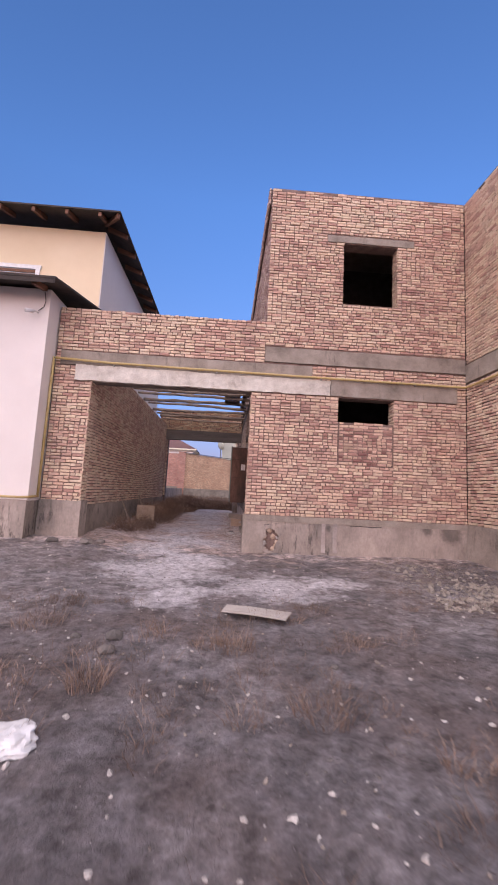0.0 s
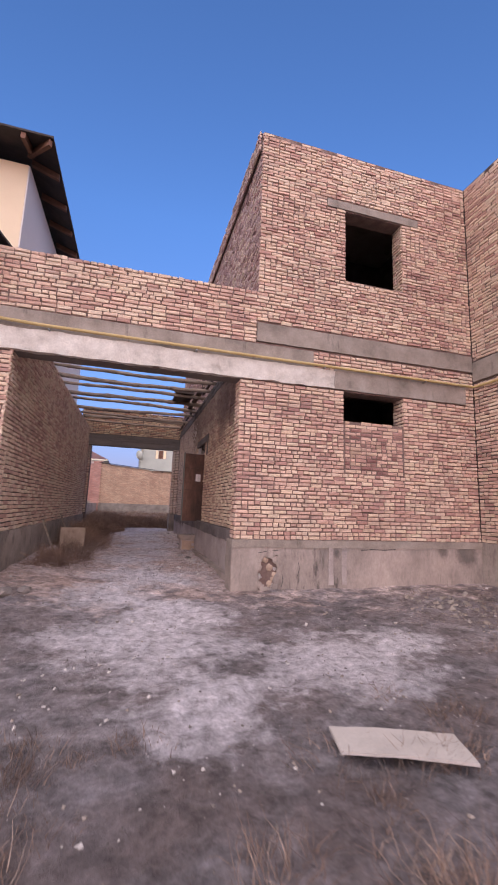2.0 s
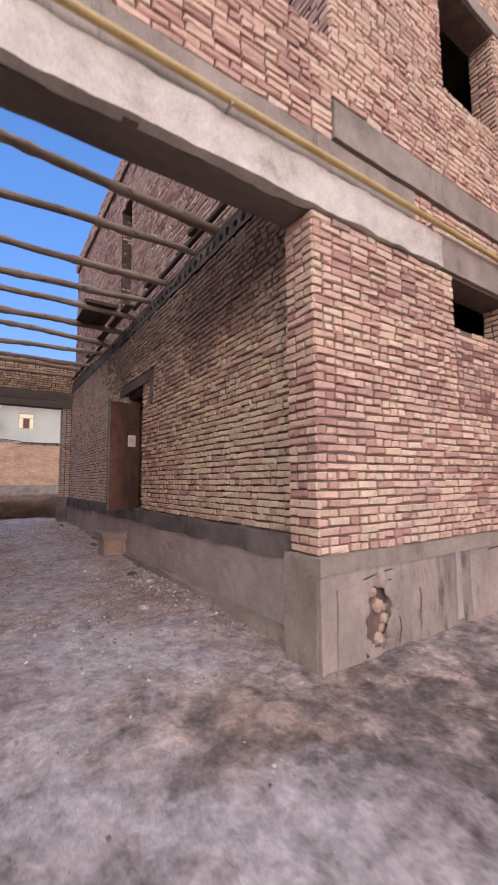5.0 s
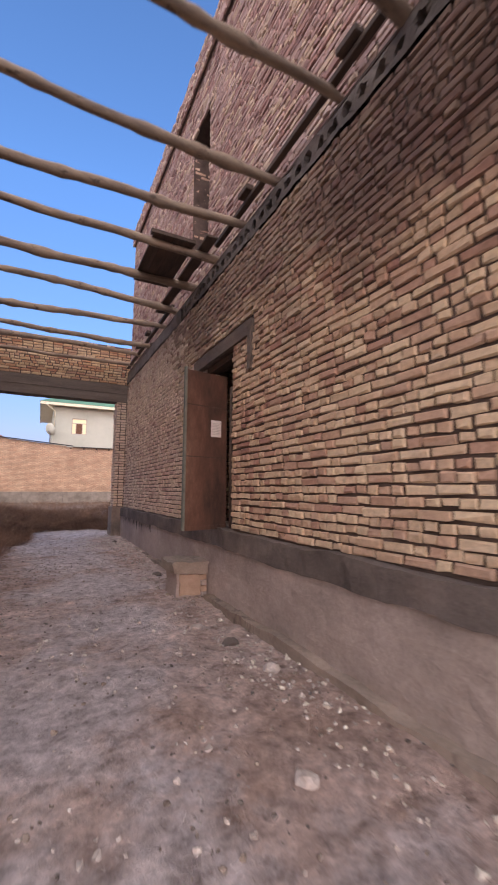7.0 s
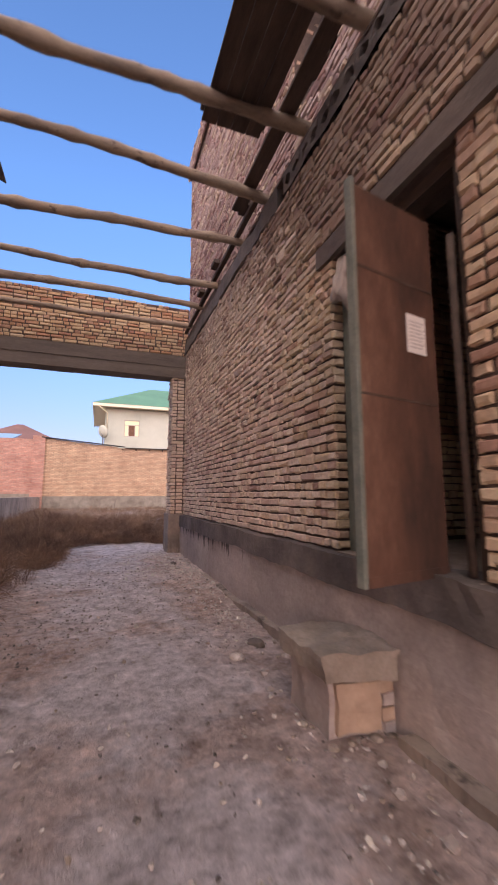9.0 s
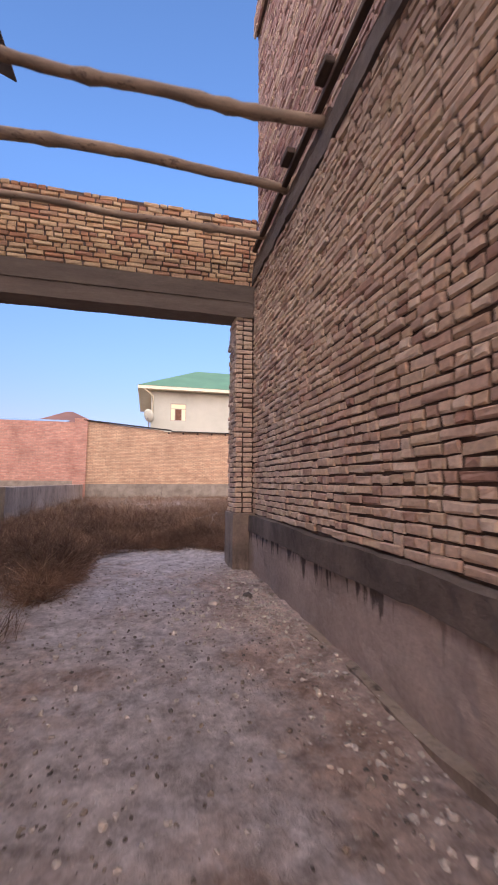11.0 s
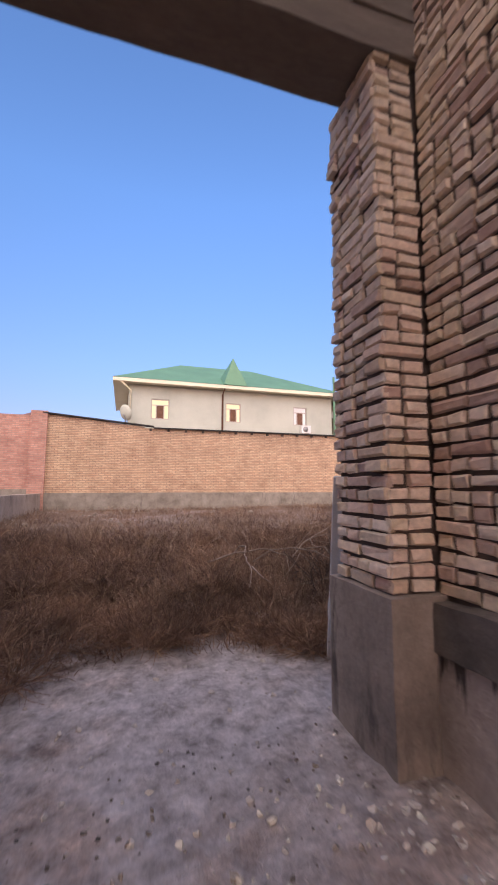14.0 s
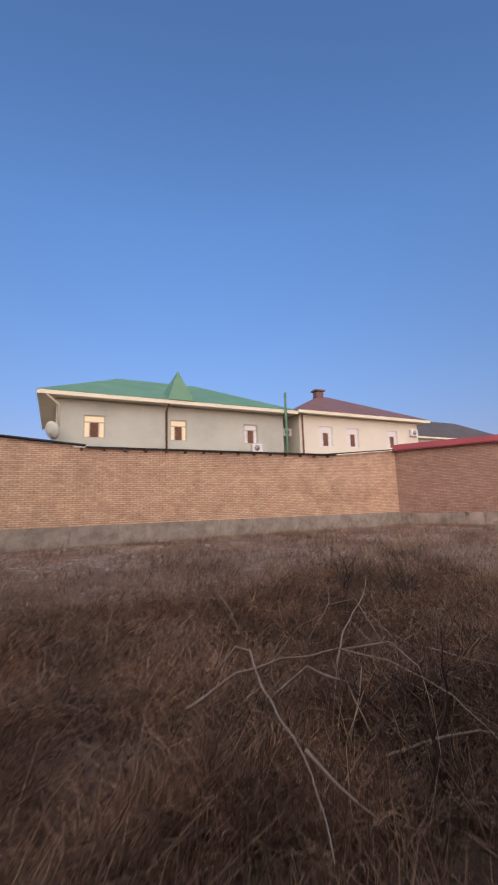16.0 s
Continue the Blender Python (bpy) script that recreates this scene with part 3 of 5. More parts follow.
def brick_field(wall, p0, p1, z0, z1, holes, seed, material, single=None, near=None, ragged=0.0, headers=0.3, wobble=0.004, keep=None):
    """Courses of bricks on the outer side of a wall. near (u0, u1, z0, z1): those become bricks of their own."""
    rng = np.random.default_rng(seed)
    u, d, L = frame_of(p0, p1)
    o = np.array((p0[0], p0[1], 0.0))
    ux, dx = np.array(u), np.array(d)
    rows = int(round((z1 - z0) / COURSE))
    verts, faces, count = [], [], 0
    for r in range(rows):
        zc = z0 + (r + 0.5) * COURSE
        cuts = sorted((max(0, h[0]), min(L, h[1])) for h in holes if h[2] - 0.02 < zc < h[3] + 0.02 and h[1] > 0 and h[0] < L)
        spans, a = [], 0.0
        for c0, c1 in cuts:
            if c0 > a + 0.03:
                spans.append((a, c0))
            a = max(a, c1)
        if a < L - 0.03:
            spans.append((a, L))
        head_row = rng.random() < headers
        for a, b in spans:
            x = a
            first = True
            while x < b - 0.03:
                ln = 0.12 if (head_row and rng.random() < 0.8) or rng.random() < 0.15 else 0.25
                if first and r % 2:
                    ln = 0.12
                first = False
                if x + ln > b - 0.05:
                    ln = b - x
                body = ln - rng.uniform(0.013, 0.032)
                uc = x + ln / 2 + rng.normal(0, 0.002)
                x += ln
                if ragged and r >= rows - 1 and rng.random() < ragged:
                    continue
                hz = 0.0585 + rng.normal(0, 0.0034)
                dy = rng.normal(0, wobble)
                zz = zc + rng.normal(0, 0.003) + 0.006 * noise.noise(Vector((uc * 0.7, zc, seed)))
                tilt = rng.normal(0, 0.014)
                if near and near[0] < uc < near[1] and near[2] < zc < near[3]:
                    q = o + ux * uc + dx * dy
                    shape = int(rng.integers(10))
                    if keep is None or keep(uc, zc):
                        LATER.append((wall, single, shape, (q[0], q[1], zz), math.atan2(u.y, u.x), tilt, body / 0.24, hz / 0.065))
                    continue
                v = brick_template(body, hz, rng)
                if keep is not None and not keep(uc, zc):
                    continue
                lx, lz = v[:, 0] + 0.0, v[:, 2] + v[:, 0] * tilt
                w = o + np.outer(lx + uc, ux) + np.outer(v[:, 1] + dy, dx)
                w[:, 2] = lz + zz
                verts.append(w)
                faces.extend([tuple(i + count for i in f) for f in TEMPLATE_FACES])
                count += 12
    if verts:
        ob = mesh_object("brickwork", np.concatenate(verts).tolist(), faces, material, wall)
        tagged(ob, kind="stuff")


def lay_single_bricks():
    for wall, material, k, q, turn, tilt, sx, sz in LATER:
        ob = new("brick", shared_bricks(material)[k])
        ob.parent = wall
        ob.matrix_basis = Matrix.Translation(q) @ Matrix.Rotation(turn, 4, 'Z') @ Matrix.Rotation(-tilt, 4, 'Y') @ Matrix.Diagonal((sx, 1, sz, 1))


def structure(name, label):
    return tagged(new(name), label, "wall", "", "structure")


# ---- ground ----
def smooth(a, b, x):
    t = min(1, max(0, (x - a) / (b - a)))
    return t * t * (3 - 2 * t)


def ground_height(x, y):
    z = 0.10 * smooth(8, 12, y) + 0.11 * smooth(14, 22, y) + 0.14 * smooth(22, 26, y) + 0.28 * smooth(26, 38, y)
    z += 0.22 * smooth(1.0, 4.5, -x) * smooth(5, 9, y) * (1 - smooth(12, 22, y))
    z += 0.06 * smooth(2, 6, x) * smooth(6, 9, y)
    z -= 0.05 * (1 - smooth(1, 7, y))
    if abs(x) < 40 and abs(y) < 60:
        p = Vector((x, y, 0))
        z += 0.045 * noise.noise(p * 0.6) + 0.022 * noise.noise(p * 1.9 + Vector((7, 3, 1))) + 0.024 * noise.noise(p * 5.5) + 0.017 * noise.noise(p * 11)
    return z


def make_ground():
    def axis(a, b, step, far):
        mid = list(np.arange(a, b + 1e-6, step))
        lo, hi, s = [], [], step
        x, y = a, b
        while x > -far:
            s *= 1.35
            x, y = x - s, y + s
            lo.append(x)
            hi.append(y)
        return lo[::-1] + mid + hi
    xs, ys = axis(-4.6, 7, 0.075, 900), axis(-1.5, 27, 0.075, 900)
    verts = [(x, y, ground_height(x, y)) for y in ys for x in xs]
    n = len(xs)
    faces = [(j * n + i, j * n + i + 1, (j + 1) * n + i + 1, (j + 1) * n + i) for j in range(len(ys) - 1) for i in range(n - 1)]
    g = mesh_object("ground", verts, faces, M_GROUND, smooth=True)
    tagged(g, "dusty grey-brown earth with whitish lime crust and grit", "ground", "", "structure")


make_ground()

# ---- front wall of the unfinished house, with the passage through it ----
FY = 9.83
FX0, FX1 = -4.33, 6.0
fu = lambda x: x - FX0
front = structure("wall_front", "unplastered pinkish brick front wall with deep raked joints")
PASSAGE = (fu(-3.41), fu(0.49), -1, 3.96)
UP_WIN = (fu(2.75), fu(4.18), 6.42, 8.08)
LOW_WIN = (fu(2.70), fu(4.11), 3.31, 3.93)
INFILL = (LOW_WIN[0], LOW_WIN[1], 2.24, 3.31)
OPEN_SKY = (-1, fu(0.79), 5.80, 12)
TOP = 9.50
widen = lambda h: (h[0] - 0.026, h[1] + 0.026, h[2], h[3])
wall_solid("masonry_core", (FX0, FY), (FX1, FY), 0.38, -0.3, TOP, [widen(PASSAGE), widen(UP_WIN), widen(LOW_WIN), (-1, fu(0.79) + 0.026, 5.77, 12)], M_MORTAR_FRONT, front)
band_white = (fu(-3.82), fu(2.48), 3.96, 4.33)
band_low = (fu(2.48), fu(5.75), 3.96, 4.38)
band_mid = (fu(-4.2), fu(2.0), 4.33, 4.68)
band_top = (fu(0.79), fu(6.0), 4.74, 5.12)
lint_up = (fu(2.3), fu(4.62), 8.10, 8.28)
brick_field(front, (FX0, FY), (FX1, FY), 0.93, TOP, [PASSAGE, UP_WIN, LOW_WIN, INFILL, OPEN_SKY, band_white, band_low, band_mid, band_top, lint_up], 11, M_BRICK, M_BRICK_ONE,
            near=(fu(0.49), fu(2.0), 0.93, 3.0), ragged=0.25)
brick_field(front, (2.725, FY + 0.012), (4.085, FY + 0.012), INFILL[2] + 0.01, 3.31, [], 12, M_BRICK_RED, ragged=0.2, headers=0.6)
# red infill below the low window stands a little back, with open joints at its sides
rough_strip("passage_beam", -3.80, 0.9, FY + 0.075, FY + 0.37, 3.94, 4.4, M_BEAM, front, 0.12, 0.012, "dark cast beam behind the pale lintel face")
rough_strip("lintel", -3.82, 2.48, FY - 0.035, FY + 0.07, 3.95, 4.33, M_LIME, front, 0.07, 0.024, "whitish cast lintel with broken lower edge")
rough_strip("lintel", 2.486, 5.75, FY - 0.022, FY + 0.3, 3.955, 4.38, M_CONCRETE, front, 0.12, 0.01)
rough_strip("concrete_band", -4.2, 2.0, FY - 0.012, FY + 0.2, 4.335, 4.68, M_CONCRETE, front, 0.12, 0.008)
rough_strip("concrete_band", 0.79, 5.98, FY - 0.02, FY + 0.2, 4.74, 5.12, M_CONCRETE, front, 0.12, 0.008)
rough_strip("lintel", 2.3, 4.62, FY - 0.012, FY + 0.3, 8.10, 8.28, M_CONCRETE, front, 0.12, 0.008)
# plinth, with a broken hole that shows the rubble inside
wall_solid("plinth", (0.452, FY - 0.045), (6.0, FY - 0.045), 0.42, -0.4, 0.80, [(0.50, 0.87, 0.05, 0.66)], M_RENDER_PLINTH, front, 0.0)
rough_strip("plinth_cap", 0.44, 6.0, FY - 0.06, FY + 0.3, 0.79, 0.93, M_CONCRETE, front, 0.1, 0.012)
# black sheet stands in for the shade deep in the hole
box("hole_back", 0.90, 1.4, FY + 0.18, FY + 0.22, 0.0, 0.75, M_GAP_SHADE, front)
rough_strip("plinth", -4.34, -3.37, FY - 0.045, FY + 0.42, -0.2, 1.05, M_RENDER_PLINTH, front, 0.12, 0.014)
rough_strip("plaster_patch", 0.62, 0.93, FY - 0.062, FY - 0.02, 0.05, 0.66, M_RENDER_PLINTH, front, 0.08, 0.01, "pale plaster patch")


def rock_bm(r, seed, flat=0.7):
    bm = bmesh.new()
    bmesh.ops.create_icosphere(bm, subdivisions=2, radius=r)
    for v in bm.verts:
        n = noise.noise(v.co / r * 1.3 + Vector((seed * 3.7, seed, 0)))
        v.co *= 1 + 0.35 * n
        v.co.z *= flat
    return bm


rubble = np.random.default_rng(61)
for k in range(24):
    r = rubble.uniform(0.035, 0.085)
    bm = rock_bm(r, k, 0.85)
    bm.transform(Matrix.Translation((rubble.uniform(0.97, 1.30), FY + rubble.uniform(0.03, 0.12), 0.06 + 0.56 * k / 24)) @ Matrix.Rotation(k * 1.3, 4, 'Y'))
    part("rubble_stone", bm, (M_STONE, M_PLASTER, M_PANEL)[k % 3], front)
for k in range(26):
    a = 2 * math.pi * k / 26
    bm = rock_bm(rubble.uniform(0.04, 0.075), k + 40, 1.0)
    bm.transform(Matrix.Translation((1.135 + 0.225 * math.cos(a) + 0.03 * math.sin(5 * a), FY - 0.036, 0.36 + 0.33 * math.sin(a))) @ Matrix.Diagonal((1.1, 0.32, 1.2, 1)))
    part("broken_edge", bm, M_RENDER_PLINTH, front)
# cracks and chipped edges in the render
# each crack is a thin black strip, its depth shade put into colour
def crack(points, w):
    for (xa, za), (xb, zb) in zip(points, points[1:]):
        ln = math.hypot(xb - xa, zb - za)
        bm = bmesh.new()
        bmesh.ops.create_cube(bm, size=1, matrix=Matrix.Translation(((xa + xb) / 2, FY - 0.046, (za + zb) / 2)) @ Matrix.Rotation(-math.atan2(zb - za, xb - xa), 4, 'Y') @ Matrix.Diagonal((ln * 1.1, 0.008, w, 1)))
        part("crack", bm, M_GAP_SHADE, front)


crack([(0.95, 0.70), (1.08, 0.722), (1.2, 0.735), (1.32, 0.745)], 0.010)
crack([(1.72, 0.30), (1.75, 0.42), (1.73, 0.52)], 0.009)
crack([(1.40, 0.10), (1.43, 0.22), (1.41, 0.32)], 0.008)
crack([(3.05, 0.755), (3.3, 0.77), (3.55, 0.76), (3.8, 0.775)], 0.013)
for x in (2.34, 2.62):
    rough_strip("render_seam", x, x + 0.10, FY - 0.062, FY - 0.02, 0.12, 0.80, M_PANEL, front, 0.06, 0.012)

damp_patch(M_RENDER_PLINTH, ((5.55, FY, 0.72, 0.32), (4.95, FY, 0.74, 0.18), (2.5, FY, 0.66, 0.11)), (0.03, 0.03, 0.028))
# pier ends of the passage
end_r = structure("pier_front_passage", "brick pier end beside the passage mouth")
brick_field(end_r, (0.49, 10.21), (0.49, FY), 0.93, 3.96, [], 21, M_BRICK, M_BRICK_ONE, near=(0, 1, 0.93, 3.9), headers=0.4)
rough_strip("plinth", 0.445, 0.8, FY + 0.0, 10.24, -0.3, 0.92, M_DARK_PLINTH, end_r, 0.1, 0.01)
wall_solid("pier_back", (0.9, 10.205), (0.53, 10.205), 0.05, 0.9, 3.96, [], M_MORTAR, end_r, 0.0)
end_l = structure("pier_front_neighbour_side", "brick pier end at the other side of the passage mouth")
brick_field(end_l, (-3.41, FY), (-3.41, 10.21), 1.05, 3.96, [], 22, M_BRICK, headers=0.4)
# reveals of the upper window
brick_field(front, (4.18, 10.2), (4.18, FY + 0.02), 6.42, 8.1, [], 23, M_BRICK)
brick_field(front, (4.11, 10.2), (4.11, FY + 0.02), 3.31, 3.95, [], 24, M_BRICK)

# ---- wing at the right, standing forward ----
wing = structure("wall_wing", "shaded brick side wall of the projecting wing")
wall_solid("masonry_core", (6.0, FY + 0.3), (6.0, 3.0), 0.38, -0.3, 9.5, [], M_MORTAR, wing)
brick_field(wing, (6.0, FY + 0.0), (6.0, 7.2), 0.93, 9.5, [(0, 9, 4.5, 4.98)], 31, M_BRICK, ragged=0.2)
rough_strip("concrete_band", 5.985, 6.2, 3.0, FY - 0.005, 4.52, 4.98, M_CONCRETE, wing, 0.15, 0.008)
rough_strip("plinth", 5.955, 6.3, 3.0, FY - 0.05, -0.3, 0.93, M_DARK_PLINTH, wing, 0.15, 0.012)

# ---- passage: house side ----
SX = 0.72
side = structure("wall_passage_house", "long yellowish-pink brick passage wall with raked joints and a doorway")
Y1 = 22.42
su = lambda y: Y1 - y
DOOR = (su(16.2), su(14.93), 1.0, 3.42)
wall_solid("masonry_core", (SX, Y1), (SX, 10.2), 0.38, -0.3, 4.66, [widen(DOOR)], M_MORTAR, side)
lintel_gap = (su(16.35), su(14.35), 3.42, 3.60)
# the stretch beyond the door is of paler bricks, mixed in over a metre or two
# their raised tones also make up for light missing at the rear
beyond = lambda u, z: u + 1.6 * noise.noise(Vector((u * 9.3, z * 31.7, 0.5))) + 0.5 * (z - 2.5) < su(16.6)
SIDE_NEAR = (su(21.2), su(18.4), 1.04, 2.6)
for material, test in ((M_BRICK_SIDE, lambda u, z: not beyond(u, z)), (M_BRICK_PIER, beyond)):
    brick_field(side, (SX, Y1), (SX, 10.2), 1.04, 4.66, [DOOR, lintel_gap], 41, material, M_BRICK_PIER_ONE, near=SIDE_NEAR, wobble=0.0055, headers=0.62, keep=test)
brick_field(side, (SX, 16.2), (SX + 0.38, 16.2), 1.04, 3.42, [], 42, M_BRICK_SIDE)
brick_field(side, (SX + 0.38, 14.93), (SX, 14.93), 1.04, 3.42, [], 43, M_BRICK_SIDE)
rough_strip("door_lintel", SX - 0.022, SX + 0.34, 14.35, 16.4, 3.425, 3.60, M_BEAM, side, 0.1, 0.008, "dark cast door lintel")
rough_strip("plinth", SX - 0.06, SX + 0.3, 10.2, Y1, -0.3, 0.86, M_PANEL, side, 0.11, 0.02)
rough_strip("footing", SX - 0.17, SX - 0.05, 10.26, 15.4, -0.3, 0.17, M_DARK_PLINTH, side, 0.1, 0.035)
rough_strip("footing", SX - 0.14, SX - 0.05, 16.2, 22.3, -0.3, 0.2, M_DARK_PLINTH, side, 0.1, 0.035)
rough_strip("plinth_cap", SX - 0.085, SX + 0.36, 10.2, Y1, 0.80, 1.03, M_CAP, side, 0.08, 0.026, "dark uneven cement cap")


def slab_edge():
    """The ends of hollow concrete floor planks: a strip with round bores."""
    z0, z1, r, pitch, N = 4.665, 4.90, 0.064, 0.19, 14
    bm = bmesh.new()
    y = 10.22
    while y + pitch < 17.2:
        cy, cz = y + pitch / 2, (z0 + z1) / 2
        outer, ring, deep = [], [], []
        for k in range(N):
            a = 2 * math.pi * k / N
            c, s = math.cos(a), math.sin(a)
            f = 1 / max(abs(c) / (pitch / 2), abs(s) / ((z1 - z0) / 2))
            outer.append(bm.verts.new((SX - 0.01 + 0.02 * noise.noise(Vector((0, (cy + c * f) * 5, (cz + s * f) * 5))), cy + c * f, cz + s * f)))
            rr = r * (0.9 + 0.5 * noise.noise(Vector((c * 1.5, s * 1.5, y * 3.1))))
            ring.append(bm.verts.new((SX - 0.012 + 0.03 * noise.noise(Vector((c, s, y * 7))), cy + c * rr, cz + s * rr)))
            deep.append(bm.verts.new((SX + 0.3, cy + c * r, cz + s * r)))
        for k in range(N):
            j = (k + 1) % N
            bm.faces.new([outer[k], ring[k], ring[j], outer[j]])
            bm.faces.new([ring[k], deep[k], deep[j], ring[j]])
        bm.faces.new(deep)
        y += pitch
    return bm


y_end_slab = 17.25
part("hollow_slab_edge", slab_edge(), M_CAP, side, "grey hollow-core slab ends with round bores")
box("slab", SX + 0.31, 6.0, 10.2, Y1, 4.67, 4.895, M_CONCRETE, side)
rough_strip("slab_edge", SX - 0.012, SX + 0.3, y_end_slab, Y1, 4.665, 4.90, M_CAP, side, 0.08, 0.03)
rough_strip("mortar_ledge", SX - 0.003, SX + 0.3, 19.6, Y1, 4.935, 5.03, M_MORTAR, side, 0.12, 0.012)
box("slab_top", SX - 0.005, SX + 0.4, 10.2, Y1, 4.905, 4.935, M_MORTAR, side)

upper = structure("wall_upper_side", "upper brick side wall with one narrow window opening")
UX = 0.82
UWIN = (su(16.95), su(16.1), 5.5, 8.2)
wall_solid("masonry_core", (UX - 0.03, Y1 - 0.03), (UX - 0.03, 10.2), 0.40, 4.94, TOP, [widen(UWIN)], M_MORTAR, upper)
brick_field(upper, (UX - 0.03, Y1), (UX - 0.03, FY + 0.02), 4.95, TOP, [UWIN], 51, M_BRICK_UP, ragged=0.3)
box("corbel_core", UX - 0.09, UX - 0.035, FY + 0.06, Y1 - 0.05, 9.06, 9.49, M_MORTAR, upper)
brick_field(upper, (UX - 0.115, Y1), (UX - 0.115, FY + 0.02), 9.04, TOP, [], 53, M_BRICK_UP, ragged=0.3, headers=0.5)
brick_field(upper, (UX, 16.95), (UX + 0.38, 16.95), 5.5, 8.2, [], 52, M_BRICK)

# closing walls and roof slab, added to block light so the rooms stay dark
rough_strip("lintel_strap", SX - 0.03, SX + 0.01, 14.36, 14.45, 2.98, 3.44, M_BEAM, side, 0.06, 0.008, "bent dark strap hanging from the lintel end")
inner = structure("wall_inner", "plain inner walls, some added only to keep light out of the rooms")
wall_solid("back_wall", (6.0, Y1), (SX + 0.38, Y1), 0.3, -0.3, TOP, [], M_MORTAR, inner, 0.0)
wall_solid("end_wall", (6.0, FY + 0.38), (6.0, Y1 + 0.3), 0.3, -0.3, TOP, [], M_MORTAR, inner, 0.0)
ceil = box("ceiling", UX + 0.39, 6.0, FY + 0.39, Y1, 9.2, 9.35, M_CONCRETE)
tagged(ceil, "grey concrete slab added to keep light out of the rooms", "ceiling", "", "structure")
# cross wall added inside so that the window stays black
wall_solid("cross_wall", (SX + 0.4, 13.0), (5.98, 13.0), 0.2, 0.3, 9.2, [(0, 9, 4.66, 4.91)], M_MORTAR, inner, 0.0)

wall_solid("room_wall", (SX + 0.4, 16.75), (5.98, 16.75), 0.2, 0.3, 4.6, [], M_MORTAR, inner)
brick_field(inner, (SX + 0.4, 16.75), (3.6, 16.75), 1.04, 4.6, [], 59, M_BRICK_SIDE)
box("room_floor", SX + 0.39, 5.98, 13.21, 16.74, 0.9, 1.0, M_CONCRETE, inner)

# ---- passage: neighbour side ----
NX = -3.45
left = structure("wall_passage_neighbour", "shaded brick passage wall on a grey rendered plinth")
wall_solid("masonry_core", (NX, 10.21), (NX, 22.9), 0.38, -0.3, 4.85, [], M_MORTAR, left)
brick_field(left, (NX, 10.21), (NX, 22.9), 0.93, 4.85, [], 61, M_BRICK, M_BRICK_ONE, near=(0, 2.4, 0.93, 3.0))
rough_strip("plinth", NX - 0.3, NX + 0.04, 10.25, 22.9, -0.3, 0.93, M_DARK_PLINTH, left, 0.14, 0.016)

# ---- far end of the passage: pier, beam, parapet ----
BY = 22.42
PX = 0.44
pier = structure("pier_rear", "rear brick pier with deep open joints on a grey plinth")
PB = 22.95
wall_solid("masonry_core", (PX + 0.026, BY), (1.1, BY), PB - BY - 0.026, 0.3, 4.10, [], M_MORTAR, pier)
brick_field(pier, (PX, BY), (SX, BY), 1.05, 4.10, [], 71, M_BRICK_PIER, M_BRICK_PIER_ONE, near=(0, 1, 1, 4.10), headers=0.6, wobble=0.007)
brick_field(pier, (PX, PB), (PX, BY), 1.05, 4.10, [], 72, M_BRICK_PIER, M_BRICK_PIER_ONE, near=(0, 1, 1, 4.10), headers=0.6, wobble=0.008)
brick_field(pier, (1.1, PB), (PX, PB), 1.05, 4.10, [], 73, M_BRICK_PIER, headers=0.4)
rough_strip("plinth", PX - 0.035, SX + 0.3, BY - 0.04, PB + 0.04, -0.2, 1.05, M_DARK_PLINTH, pier, 0.09, 0.008)
rear = structure("wall_rear_parapet", "orange-yellow brick parapet on a dark cast concrete beam")
rough_strip("concrete_beam", -3.5, SX + 0.1, BY - 0.03, BY + 0.37, 4.10, 4.62, M_BEAM, rear, 0.12, 0.008, "dark shuttered concrete beam")
box("beam_board_mark", -3.48, SX - 0.01, BY - 0.045, BY - 0.025, 4.34, 4.365, M_BEAM, rear, 0.004)
wall_solid("masonry_core", (-3.83, BY), (UX - 0.02, BY), 0.38, 4.62, 5.78, [], M_MORTAR, rear)
M_BRICK_WARM = brick_material("fired_brick_warm", False, 0.24, [(0.0, (0.19, 0.075, 0.055)), (0.25, (0.40, 0.185, 0.12)), (0.5, (0.53, 0.30, 0.18)), (0.75, (0.60, 0.41, 0.24)), (1.0, (0.63, 0.48, 0.30))], 0.6)
M_BRICK_WARM_ONE = brick_material("fired_brick_warm_single", True, 0.24, [(0.0, (0.19, 0.075, 0.055)), (0.25, (0.40, 0.185, 0.12)), (0.5, (0.53, 0.30, 0.18)), (0.75, (0.60, 0.41, 0.24)), (1.0, (0.63, 0.48, 0.30))], 0.6)
brick_field(rear, (-3.83, BY), (UX - 0.04, BY), 4.635, 5.80, [], 81, M_BRICK_WARM, M_BRICK_WARM_ONE, near=(0, 4.7, 4.6, 5.8), ragged=0.3)
rearl = structure("pier_rear_neighbour", "rear brick pier on the neighbour side")
wall_solid("masonry_core", (NX - 0.3, BY + 0.1), (-3.33, BY + 0.1), 0.4, -0.2, 4.10, [], M_MORTAR, rearl)
brick_field(rearl, (NX, BY + 0.1), (-3.33, BY + 0.1), 1.0, 4.10, [], 83, M_BRICK)

